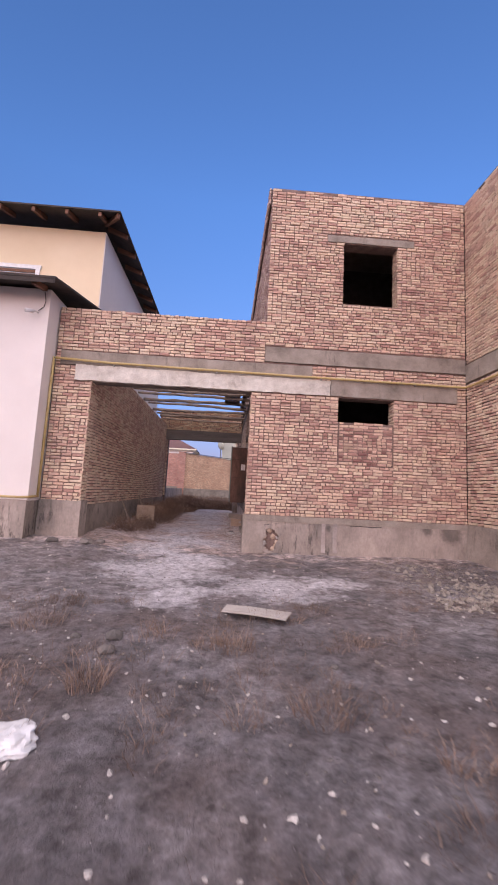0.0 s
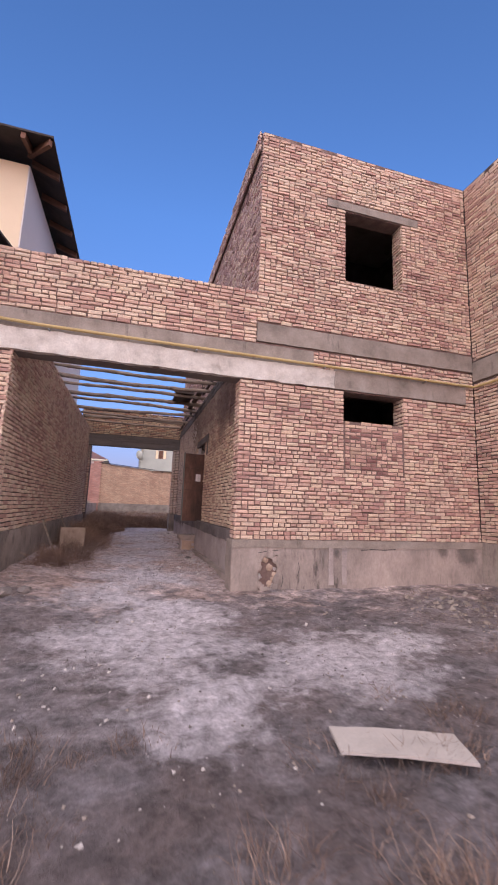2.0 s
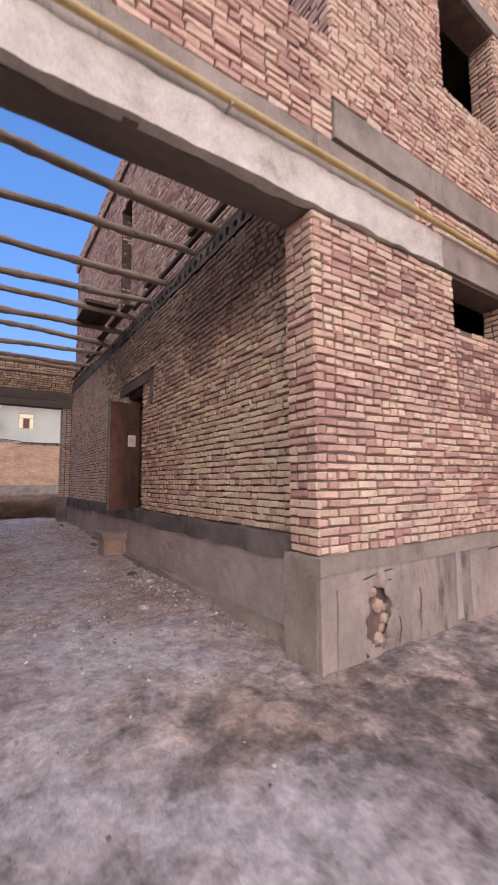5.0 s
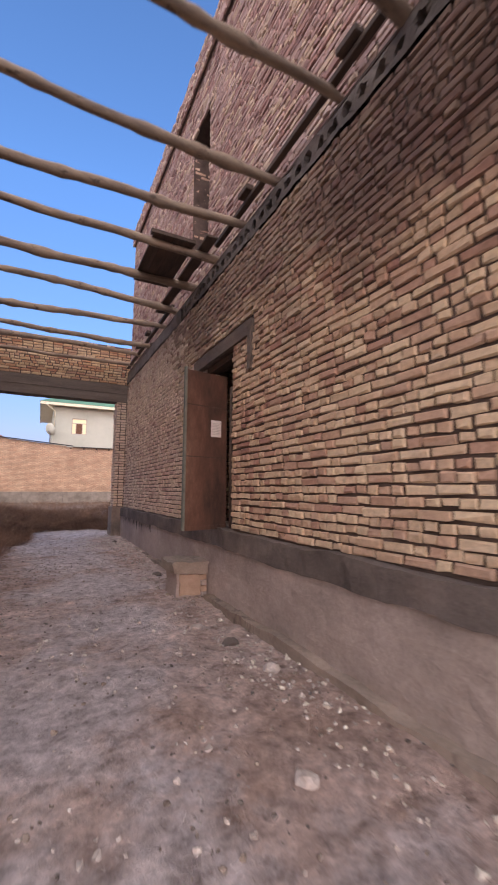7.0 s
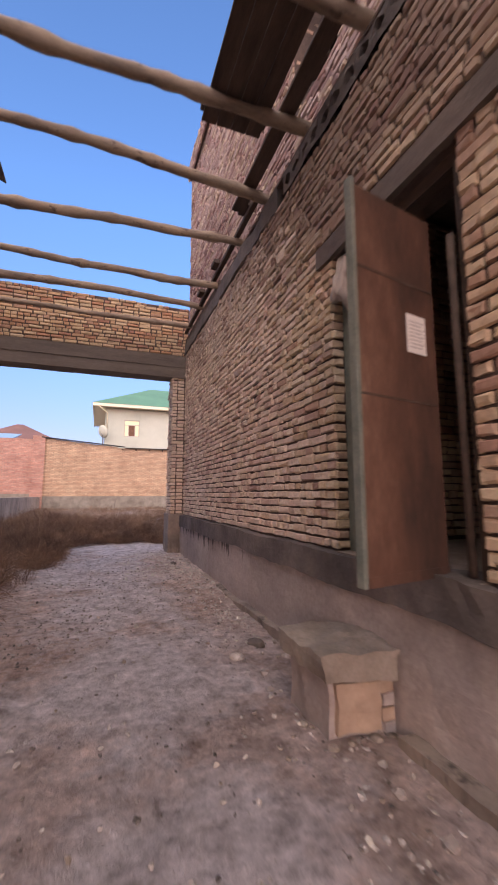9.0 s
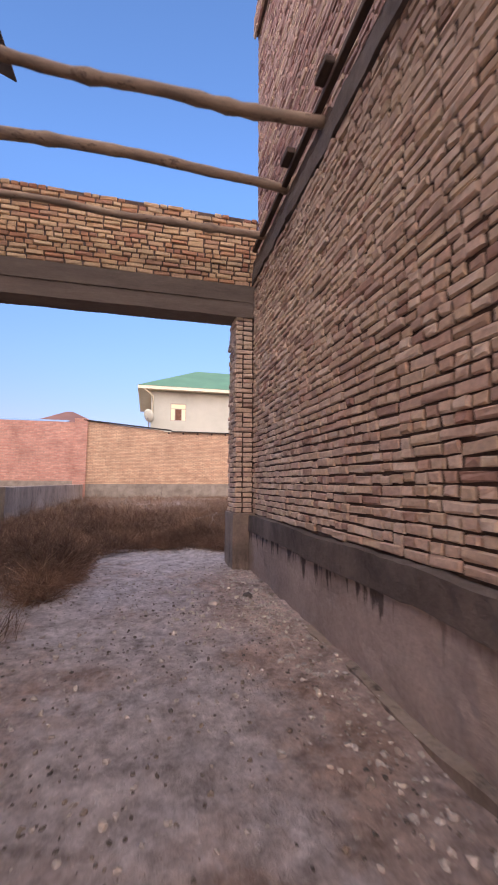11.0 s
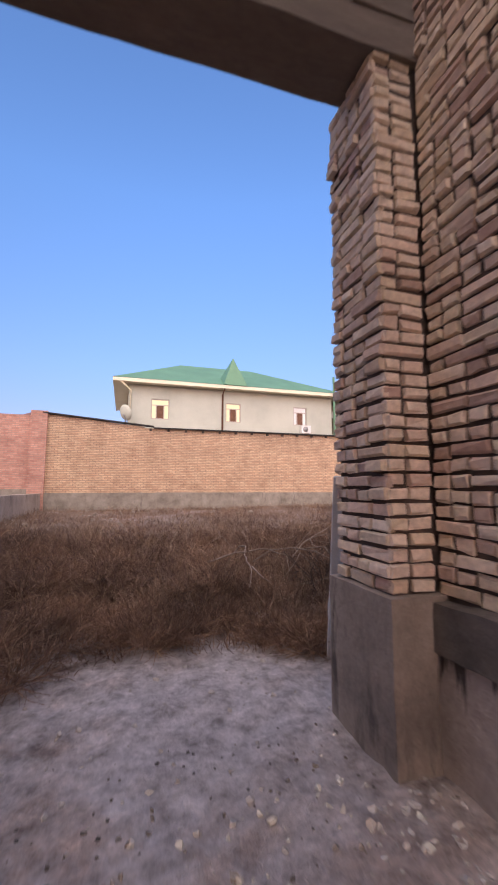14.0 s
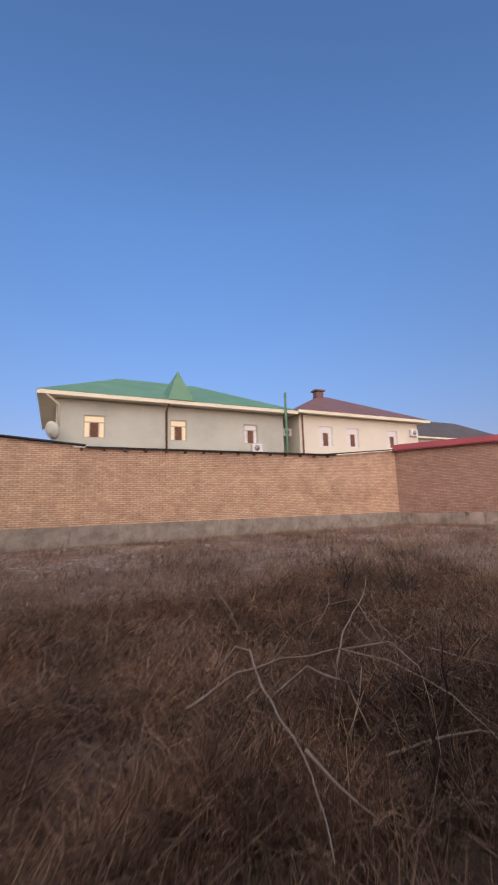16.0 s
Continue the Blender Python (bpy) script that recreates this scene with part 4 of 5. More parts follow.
# ---- logs over the passage ----
def log_beam(y, k):
    rng = np.random.default_rng(100 + k)
    r0 = rng.uniform(0.049, 0.062)
    pts, rad = [], []
    ph = rng.uniform(0, 6.28)
    z0, dz, yaw = 4.985 + 0.10 * smooth(18.5, 21.8, y) + rng.normal(0, 0.012), rng.normal(0.05, 0.03), rng.normal(0.0, 0.06)
    for s in np.linspace(0, 1, 34):
        x = SX + 0.14 - s * 4.45
        pts.append((x, y + yaw * s + 0.045 * math.sin(4.3 * s + ph) + 0.012 * math.sin(15 * s + ph), z0 + dz * s + 0.03 * math.sin(4.1 * s + 2 * ph) + 0.006 * math.sin(21 * s)))
        knot = rng.uniform(0.008, 0.02) if rng.random() < 0.16 else rng.normal(0, 0.0025)
        rad.append(r0 * (1.08 - 0.3 * s if k % 2 else 0.85 + 0.25 * s) + knot)
    log = tube("log_beam", pts, rad, M_LOG, None, 12)
    return tagged(log, "bare peeled pole laid across the open passage roof", "log", "logs over the passage")


for k, y in enumerate((10.95, 11.95, 12.77, 13.76, 14.72, 15.60, 16.55, 17.58, 18.59, 19.77, 20.82, 21.75)):
    log_beam(y, k)


def plank(name, a, b, width, thick, material, label, category, group="", roll=0.0):
    """A single sawn plank from a to b."""
    a, b = Vector(a), Vector(b)
    d = (b - a).normalized()
    s = d.cross(Vector((0, 0, 1))).normalized()
    s = Matrix.Rotation(roll, 3, d) @ s
    n = s.cross(d)
    bm = bmesh.new()
    L = (b - a).length
    bmesh.ops.create_cube(bm, size=1, matrix=Matrix.Diagonal((L, width, thick, 1)))
    bmesh.ops.bevel(bm, geom=bm.edges[:], offset=min(width, thick) * 0.12, segments=1, affect='EDGES')
    m = Matrix(((d.x, s.x, n.x, (a.x + b.x) / 2), (d.y, s.y, n.y, (a.y + b.y) / 2), (d.z, s.z, n.z, (a.z + b.z) / 2), (0, 0, 0, 1)))
    bm.transform(m)
    return tagged(part(name, bm, material), label, category, group)


LOGTOP = 5.075
pal = thing("pallet", "dark boarded wooden pallet lying across two logs", "pallet")
for k in range(4):
    box("board", -0.24 + k * 0.15, -0.095 + k * 0.15, 15.45, 16.9, LOGTOP, LOGTOP + 0.03, M_DARKWOOD, pal, 0.004)
for y in (15.5, 16.75):
    box("batten", -0.27, 0.38, y, y + 0.08, LOGTOP + 0.03, LOGTOP + 0.09, M_DARKWOOD, pal, 0.006)
plank("plank", (0.52, 15.2, LOGTOP + 0.02), (0.50, 18.0, LOGTOP + 0.02), 0.16, 0.035, M_DARKWOOD, "dark plank lying on the logs beside the wall", "plank", "planks on the logs")
plank("plank", (0.64, 11.2, LOGTOP + 0.03), (0.66, 15.4, LOGTOP + 0.03), 0.07, 0.06, M_DARKWOOD, "narrow dark batten along the wall on the logs", "plank", "planks on the logs")
plank("plank", (0.66, 17.6, LOGTOP + 0.03), (0.68, 22.2, LOGTOP + 0.03), 0.07, 0.06, M_DARKWOOD, "narrow dark batten along the wall on the logs", "plank", "planks on the logs")
for k, y in enumerate((12.3, 14.2, 16.0, 17.9, 19.3, 20.3)):
    plank("wood_block", (0.60, y, LOGTOP + 0.1), (0.60, y + 0.25, LOGTOP + 0.11), 0.10, 0.07, M_DARKWOOD, "short dark offcut resting on the batten", "wood block", "offcuts on the batten")

# ---- door, its frame and the step ----
def make_door():
    d = thing("door_1", "open worn brown board door with a paper note", "door", "", "structure")
    x0, x1, y0, y1, z0, z1 = 0.13, 0.78, 15.075, 15.115, 1.03, 3.08
    leaf = box("door_leaf", x0 + 0.03, x1, y0, y1, z0, z1, M_DOOR, d, 0.004)
    box("edge_strip", x0, x0 + 0.028, y0 - 0.006, y1 + 0.004, z0, z1 + 0.03, M_TEAL, d, 0.005, "faded green edge strip")
    for z in (1.95, 2.62):
        box("seam_batten", x0 + 0.03, x1 - 0.02, y0 - 0.004, y0 - 0.0005, z, z + 0.012, M_DARKWOOD, d)
    box("bottom_rail", x0 + 0.03, x1, y0 - 0.006, y0 - 0.0005, z0, z0 + 0.05, M_DOOR, d, 0.002)
    note = box("paper_note", 0.52, 0.68, y0 - 0.0075, y0 - 0.0045, 2.23, 2.45, M_PAPER, d, 0, "white printed paper note")
    for k in range(8):
        box("print_line", 0.54, 0.64 + 0.02 * (k % 2), y0 - 0.0095, y0 - 0.0078, 2.26 + k * 0.021, 2.265 + k * 0.021, M_INK, note)
    swing = Matrix.Translation((x0, y0, 0)) @ Matrix.Rotation(radians(11), 4, 'Z') @ Matrix.Translation((-x0, -y0 - 0.01, 0))
    for o in d.children_recursive:
        o.data.transform(swing)
    frame_mat = M_DARKWOOD
    box("frame_post", SX + 0.06, SX + 0.16, 14.935, 15.0, 1.03, 3.42, frame_mat, d, 0.006)
    box("frame_post", SX + 0.10, SX + 0.20, 16.10, 16.19, 1.03, 3.42, M_TEAL, d, 0.006)
    box("frame_head", SX + 0.08, SX + 0.18, 15.003, 16.097, 3.33, 3.42, frame_mat, d, 0.006)
    tube("hinge_pipe", [(0.76, 15.03, 1.05), (0.76, 15.03, 2.9)], 0.022, M_DARKWOOD, d, 8)
    bm = bmesh.new()
    bmesh.ops.create_icosphere(bm, subdivisions=4, radius=1)
    for v in bm.verts:
        q = v.co.copy()
        v.co *= 1 + 0.45 * noise.noise(q * 1.7) + 0.22 * noise.noise(q * 4.5)
        v.co = Vector((v.co.x * (0.10 - 0.05 * v.co.z), v.co.y * (0.10 - 0.04 * v.co.z), v.co.z * 0.24 + 0.03 * math.sin(9 * v.co.y)))
    bmesh.ops.translate(bm, verts=bm.verts, vec=(SX + 0.09, 16.08, 3.22))
    part("torn_wrapping", bm, M_BOARD, d, "torn pale wrapping stuffed under the lintel", True)
    box("threshold", SX - 0.02, SX + 0.38, 14.94, 16.19, 1.0, 1.036, M_DARK_PLINTH, d, 0.005)


make_door()
def lay(bm, x, y, rz=0.0, dz=0.0):
    bm.transform(Matrix.Translation((x, y, ground_height(x, y) + dz)) @ Matrix.Rotation(rz, 4, 'Z'))
    return bm


step = thing("door_step", "broken brick step with cement top and clay plaster", "step")
zs0 = ground_height(0.4, 15.9) - 0.06
rough_strip("step_body", 0.22, SX - 0.075, 15.575, 16.02, zs0, 0.43, M_PANEL, step, 0.035, 0.035)
rough_strip("cement_top", 0.17, SX - 0.072, 15.50, 16.10, 0.43, 0.565, M_CONCRETE, step, 0.035, 0.045, "worn grey cement top")
rough_strip("plaster_face", 0.26, 0.55, 15.535, 15.60, zs0 + 0.10, 0.41, M_PLASTER, step, 0.03, 0.035, "orange clay plaster face")
for k, (x0_, x1_, z0_, z1_) in enumerate(((0.55, 0.645, 0.335, 0.40), (0.57, 0.645, 0.26, 0.325), (0.56, 0.645, 0.18, 0.25), (0.58, 0.645, 0.10, 0.17))):
    rough_strip("brick_stub", x0_, x1_, 15.535, 15.62, z0_, z1_, M_PLASTER if k % 2 == 0 else M_PANEL, step, 0.03, 0.016)
for k, (x, y, r_) in enumerate(((0.22, 15.50, 0.035), (0.33, 15.5, 0.025), (0.5, 15.51, 0.04), (0.16, 15.75, 0.03), (0.6, 15.5, 0.035))):
    part("fallen_plaster", lay(rock_bm(r_, k + 60, 0.6), x, y, k, 0.0), M_CONCRETE if k % 2 else M_DARK_PLINTH, step)

# ---- yellow gas pipe ----
gas = thing("gas_pipe", "thin yellow-painted gas pipe along the front wall", "pipe")
tube("pipe_run", [(-4.31, FY - 0.12, 4.44), (-3.0, FY - 0.1, 4.40), (-0.5, FY - 0.1, 4.385), (2.0, FY - 0.1, 4.375), (5.92, FY - 0.09, 4.37), (5.94, FY - 0.3, 4.37), (5.94, 3.2, 4.36)], 0.03, M_YELLOW, gas, 8)
tube("down_pipe", [(-4.31, FY - 0.12, 4.46), (-4.325, FY - 0.13, 3.0), (-4.33, FY - 0.14, 1.1)], 0.03, M_YELLOW, gas, 8)
tube("low_pipe", [(-4.33, FY - 0.14, 1.12), (-4.34, 9.22, 1.11), (-4.5, 9.21, 1.10), (-10, 9.21, 1.08)], 0.025, M_YELLOW, gas, 8)
for x in (-2.9, -0.4, 2.2, 4.6):
    box("bracket", x, x + 0.02, FY - 0.13, FY - 0.005, 4.33, 4.35, M_METAL, gas)

# ---- neighbour: low annex and tall house ----
annex = thing("neighbour_annex", "low cream-white rendered annex with dark lean-to roof", "building")
box("wall", -14, -4.36, 9.3, 12.5, 1.02, 5.95, M_WHITEWALL, annex, 0.01)
rough_strip("plinth", -14, -4.37, 9.27, 12.4, -0.3, 1.04, M_RENDER_PLINTH, annex, 0.3, 0.01)


def sheet_roof(name, corners, thick, material, parent):
    """A sloping sheet through four corners, with thickness."""
    top = [Vector(c) for c in corners]
    verts = [*top, *[c - Vector((0, 0, thick)) for c in top]]
    faces = [(0, 1, 2, 3), (7, 6, 5, 4), (0, 4, 5, 1), (1, 5, 6, 2), (2, 6, 7, 3), (3, 7, 4, 0)]
    return mesh_object(name, verts, faces, material, parent)


sheet_roof("roof", [(-14, 8.6, 5.93), (-3.98, 8.6, 5.93), (-3.98, 12.5, 6.75), (-14, 12.5, 6.75)], 0.05, M_SOFFIT, annex)
for k in range(7):
    x = -4.5 - k * 1.1
    sheet_roof("rafter", [(x - 0.05, 8.75, 5.90), (x + 0.05, 8.75, 5.90), (x + 0.05, 9.32, 6.02), (x - 0.05, 9.32, 6.02)], 0.12, M_RAFTER, annex)
box("fascia", -14, -4.0, 8.61, 8.64, 5.78, 5.88, M_SOFFIT, annex)
cctv = thing("security_camera", "small white camera on the annex wall with a cable", "camera")
tube("camera_body", [(-4.62, 9.12, 5.32), (-4.74, 8.98, 5.28)], 0.045, M_PLASTIC, cctv, 10)
tube("bracket", [(-4.6, 9.3, 5.36), (-4.62, 9.12, 5.34)], 0.02, M_PLASTIC, cctv, 8)
tube("cable", [(-4.6, 9.28, 5.4), (-4.48, 9.28, 5.5), (-4.45, 9.28, 5.65), (-4.5, 9.28, 5.9)], 0.008, M_FELT, cctv, 6)

tall = thing("neighbour_house", "tall cream rendered house with wide dark eaves", "house")
box("wall", -16, -4.4, 12.6, 24, 0, 9.62, M_CREAM, tall, 0.01)
box("side_wall", -4.398, -4.37, 12.606, 24, 0, 9.6, M_WHITEWALL, tall, 0, "white-painted side wall")
EX, EY, EZ = -3.72, 11.75, 9.82
RX, RY, RZ = -8.0, 17.5, 11.6
verts = [(-18, EY, EZ), (EX, EY, EZ), (EX, 25, EZ), (RX, RY, RZ), (-18, RY, RZ), (RX, 25, RZ)]
dn = [(x, y, z - 0.05) for x, y, z in verts]
mesh_object("roof", verts + dn, [(0, 1, 3, 4), (1, 2, 5, 3), (10, 9, 7, 6), (9, 11, 8, 7), (0, 6, 7, 1), (1, 7, 8, 2)], M_SOFFIT, tall)
for k in range(9):
    x = -4.35 - k * 1.0
    sheet_roof("rafter", [(x - 0.05, EY + 0.04, EZ - 0.055), (x + 0.05, EY + 0.04, EZ - 0.055), (x + 0.05, 12.62, EZ + 0.2), (x - 0.05, 12.62, EZ + 0.2)], 0.15, M_RAFTER, tall)
for k in range(9):
    y = 12.9 + k * 1.15
    sheet_roof("rafter", [(EX - 0.04, y - 0.05, EZ - 0.055), (EX - 0.04, y + 0.05, EZ - 0.055), (-4.42, y + 0.05, EZ + 0.19), (-4.42, y - 0.05, EZ + 0.19)], 0.15, M_RAFTER, tall)
sheet_roof("hip_rafter", [(EX - 0.08, EY + 0.03, EZ - 0.06), (EX - 0.03, EY + 0.10, EZ - 0.06), (-4.4, 12.66, EZ + 0.18), (-4.46, 12.6, EZ + 0.18)], 0.16, M_RAFTER, tall)
win = box("window", -8.4, -6.45, 12.57, 12.66, 7.1, 8.15, M_GLASS, tall, 0.0, "window with brown blinds")
box("window_trim", -8.55, -6.3, 12.54, 12.6, 8.15, 8.28, M_PLASTIC, win)
box("window_trim", -6.45, -6.32, 12.54, 12.6, 7.0, 8.15, M_PLASTIC, win)
for k in range(5):
    box("blind", -8.4, -6.46, 12.55, 12.565, 7.5 + k * 0.13, 7.6 + k * 0.13, M_RAFTER, win)

# ---- rear yard walls ----
def yard_wall():
    w = structure("wall_yard_rear", "long yellowish brick yard wall on a grey rendered base")
    Y = 39.8
    bm = bmesh.new()
    lines = [(-4.1, 4.80), (-0.02, 4.42), (-0.02, 4.36), (11.8, 4.34), (16.3, 4.74)]
    vs = []
    for x, z in lines:
        vs.append([bm.verts.new(c) for c in ((x, Y, 1.38), (x, Y, z), (x, Y + 0.3, z), (x, Y + 0.3, 1.38))])
    for a, b in zip(vs, vs[1:]):
        for k in range(4):
            bm.faces.new([a[k], b[k], b[(k + 1) % 4], a[(k + 1) % 4]])
    bmesh.ops.recalc_face_normals(bm, faces=bm.faces)
    part("brick_wall", bm, M_YARD, w)
    rough_strip("base", -4.2, 16.4, Y - 0.06, Y + 0.36, 0.2, 1.40, M_CONCRETE, w, 0.4, 0.02)
    def cap(x0, z0, x1, z1):
        sheet_roof("coping", [(x0, Y - 0.14, z0 + 0.06), (x1, Y - 0.14, z1 + 0.06), (x1, Y + 0.4, z1 + 0.1), (x0, Y + 0.4, z0 + 0.1)], 0.055, M_FELT, w)
    cap(-4.3, 4.82, 0.4, 4.41)
    cap(0.41, 4.34, 12.2, 4.35)
    cap(11.6, 4.36, 16.2, 4.75)
    for k in range(15):
        x = 0.2 + k * 0.82
        box("joist_end", x, x + 0.09, Y - 0.13, Y + 0.05, 4.24, 4.33, M_DARKWOOD, w)
    # column and the pinker wall beyond
    w2 = structure("wall_yard_corner", "pinkish brick yard wall with a thicker corner post")
    box("corner_post", -4.75, -4.1, Y - 0.12, Y + 0.35, 0.3, 4.92, M_YARD_PINK, w2)
    box("brick_wall", -22, -4.76, Y - 0.02, Y + 0.3, 0.3, 4.72, M_YARD_PINK, w2)
    box("base", -22, -4.2, Y - 0.08, Y + 0.3, 0.2, 1.55, M_CONCRETE, w2)
    w3 = structure("wall_yard_side", "brick side wall with shade in its colour, under a red sheet coping")
    a, b = Vector((16.25, 39.85, 0)), Vector((26.0, 25.5, 0))
    u = (b - a).normalized()
    n = Vector((u.y, -u.x, 0))
    if n.dot(Vector((-1, -0.3, 0))) < 0:
        n = -n
    def run(name, off0, off1, z0, z1, mat_, zb=None):
        c = [a + n * off0, b + n * off0, b + n * off1, a + n * off1]
        v = [(p.x, p.y, z0) for p in c] + [(p.x, p.y, z1) for p in c]
        mesh_object(name, v, [(3, 2, 1, 0), (4, 5, 6, 7), (0, 1, 5, 4), (1, 2, 6, 5), (2, 3, 7, 6), (3, 0, 4, 7)], mat_, w3)
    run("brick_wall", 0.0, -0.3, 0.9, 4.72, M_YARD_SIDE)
    run("base", 0.05, -0.3, 0.1, 1.30, M_DARK_PLINTH)
    c0, c1 = [a + n * 0.25, b + n * 0.25], [a - n * 0.15, b - n * 0.15]
    sheet_roof("coping", [(c0[0].x, c0[0].y, 4.76), (c0[1].x, c0[1].y, 4.76), (c1[1].x, c1[1].y, 5.08), (c1[0].x, c1[0].y, 5.08)], 0.07, M_RED, w3)


yard_wall()
found = structure("foundation_strip", "low unfinished concrete foundation wall with stains")
rough_strip("footing", -4.55, -4.2, 27.5, 39.7, 0.1, 1.36, M_RENDER_PLINTH, found, 0.3, 0.02)
rough_strip("footing", -12, -4.56, 33.5, 33.9, 0.1, 1.3, M_RENDER_PLINTH, found, 0.3, 0.02)
blk = rough_strip("concrete_block", 15.3, 16.7, 33.2, 33.9, 0.3, 1.05, M_RENDER_PLINTH, None, 0.2, 0.02)
tagged(blk, "low concrete block standing by the side wall", "block")

# ---- houses behind ----
def hip_roof(x0, x1, y0, y1, z, rx0, rx1, ry, rz, material, parent, fascia):
    v = [(x0, y0, z), (x1, y0, z), (x1, y1, z), (x0, y1, z), (rx0, ry, rz), (rx1, ry, rz)]
    r = mesh_object("roof", v, [(0, 1, 5, 4), (1, 2, 5), (2, 3, 4, 5), (3, 0, 4), (3, 2, 1, 0)], material, parent)
    box("fascia", x0 + 0.03, x1 - 0.03, y0 + 0.02, y0 + 0.12, z - 0.26, z - 0.01, fascia, parent)
    box("fascia", x0 + 0.03, x0 + 0.13, y0 + 0.13, y1 - 0.1, z - 0.26, z - 0.01, fascia, parent)
    box("soffit", x0 + 0.14, x1 - 0.14, y0 + 0.14, y1 - 0.1, z - 0.2, z - 0.14, fascia, parent)
    return r


def house_window(parent, x0, x1, z0, z1, y, trim, lit, frame_mat):
    w = thing("window", "", "")
    w.parent = parent
    h = z1 - z0
    if trim:
        box("surround", x0 - 0.22, x1 + 0.22, y - 0.05, y - 0.004, z0 - 0.2, z0 - 0.002, M_TRIM, w)
        box("surround", x0 - 0.22, x1 + 0.22, y - 0.05, y - 0.004, z1 + 0.002, z1 + 0.2, M_TRIM, w)
        box("surround", x0 - 0.2, x0 - 0.003, y - 0.05, y - 0.004, z0, z1, M_TRIM, w)
        box("surround", x1 + 0.003, x1 + 0.2, y - 0.05, y - 0.004, z0, z1, M_TRIM, w)
    box("pane", x0 + 0.04, x1 - 0.04, y + 0.03, y + 0.05, z0 + 0.04, z1 - 0.04, M_LIT if lit else M_GLASS, w)
    for a, b, c, d in ((x0, x0 + 0.07, z0, z1), (x1 - 0.07, x1, z0, z1), (x0 + 0.071, x1 - 0.071, z0, z0 + 0.07), (x0 + 0.071, x1 - 0.071, z1 - 0.07, z1)):
        box("window_frame", a, b, y - 0.03, y + 0.06, c, d, frame_mat, w)
    zt = z0 + h * 0.68
    box("transom", x0 + 0.071, x1 - 0.071, y - 0.02, y + 0.028, zt, zt + 0.06, frame_mat, w)
    third = (x1 - x0) * 0.29
    box("curtain", x0 + 0.08, x0 + third - 0.04, y + 0.005, y + 0.028, z0 + 0.071, zt - 0.002, M_LIT if lit else M_PLASTIC, w)
    box("curtain", x1 - third + 0.04, x1 - 0.08, y + 0.005, y + 0.028, z0 + 0.071, zt - 0.002, M_LIT if lit else M_PLASTIC, w)
    box("middle_pane", x0 + third + 0.035, x1 - third - 0.035, y + 0.005, y + 0.028, z0 + 0.071, zt - 0.002, M_RAFTER, w)
    box("upper_blind", x0 + 0.08, x1 - 0.08, y + 0.005, y + 0.028, zt + 0.062, z1 - 0.072, M_PLASTIC if not lit else M_LIT, w)
    for s in (x0 + third, x1 - third):
        box("mullion", s - 0.03, s + 0.03, y - 0.02, y + 0.029, z0 + 0.071, zt - 0.001, frame_mat, w)


def walled(parent, x0, x1, y0, y1, z0, z1, holes, mat_):
    o = wall_solid("wall", (x0, y0), (x1, y0), 0.35, z0, z1, [(a - x0, b - x0, c, d) for a, b, c, d in holes], mat_, parent, 0.0)
    box("side_wall", x0, x0 + 0.3, y0 + 0.352, y1, z0, z1, mat_, parent)
    box("side_wall", x1 - 0.3, x1, y0 + 0.352, y1, z0, z1, mat_, parent)
    return o


def ac_unit(x, y, z, s=1.0, label="white outdoor air conditioner on the house wall"):
    a = thing("air_conditioner", label, "air conditioner", "outdoor units")
    box("casing", x, x + 0.8 * s, y - 0.36, y - 0.06, z, z + 0.6 * s, M_PLASTIC, a, 0.02)
    tube("fan_grille", [(x + 0.34 * s, y - 0.37, z + 0.3 * s), (x + 0.34 * s, y - 0.385, z + 0.3 * s)], 0.22 * s, M_METAL, a, 16)
    for q in (0.1, 0.62):
        box("bracket", x + q * s, x + (q + 0.04) * s, y - 0.34, y, z - 0.05, z - 0.002, M_METAL, a)


HY = 50.0
gh = thing("green_roof_house", "two-storey pale house with a green sheet roof", "house")
gw = [(0.81, 2.11, 6.53, 8.0), (6.31, 7.5, 6.57, 8.03), (11.85, 13.01, 6.58, 8.05)]
walled(gh, -0.75, 15.25, HY, HY + 10, 0.4, 8.95, gw, M_PALEHOUSE)
for k, (a, b, c, d) in enumerate(gw):
    house_window(gh, a, b, c, d, HY + 0.08, False, k < 2, M_BOARD)
hip_roof(-1.85, 16.2, HY - 0.9, HY + 10.9, 9.2, 3.5, 9.8, HY + 5, 12.2, M_GREENROOF, gh, M_TRIM)
mesh_object("turret_roof", [(5.95, HY - 0.95, 9.22), (7.75, HY - 0.95, 9.22), (7.75, HY + 1.4, 9.9), (5.95, HY + 1.4, 9.9), (6.85, HY - 0.1, 11.55)], [(0, 1, 4), (1, 2, 4), (2, 3, 4), (3, 0, 4)], M_GREENROOF, gh, "steep green turret roof")
tube("downpipe", [(6.05, HY - 0.8, 8.95), (6.05, HY - 0.1, 8.6), (6.05, HY - 0.1, 0.5)], 0.07, M_RAFTER, gh, 8)
tube("downpipe", [(-1.3, HY - 0.8, 8.95), (-0.62, HY - 0.1, 8.5), (-0.62, HY - 0.1, 7.0)], 0.07, M_TRIM, gh, 8)
ac_unit(12.4, HY, 5.95)
dish = thing("satellite_dish", "large pale satellite dish beside the green-roofed house", "satellite dish")
bm = bmesh.new()
bmesh.ops.create_uvsphere(bm, u_segments=24, v_segments=16, radius=1.0)
bmesh.ops.delete(bm, geom=[v for v in bm.verts if v.co.z > -0.72], context='VERTS')
bmesh.ops.solidify(bm, geom=bm.faces[:], thickness=0.03)
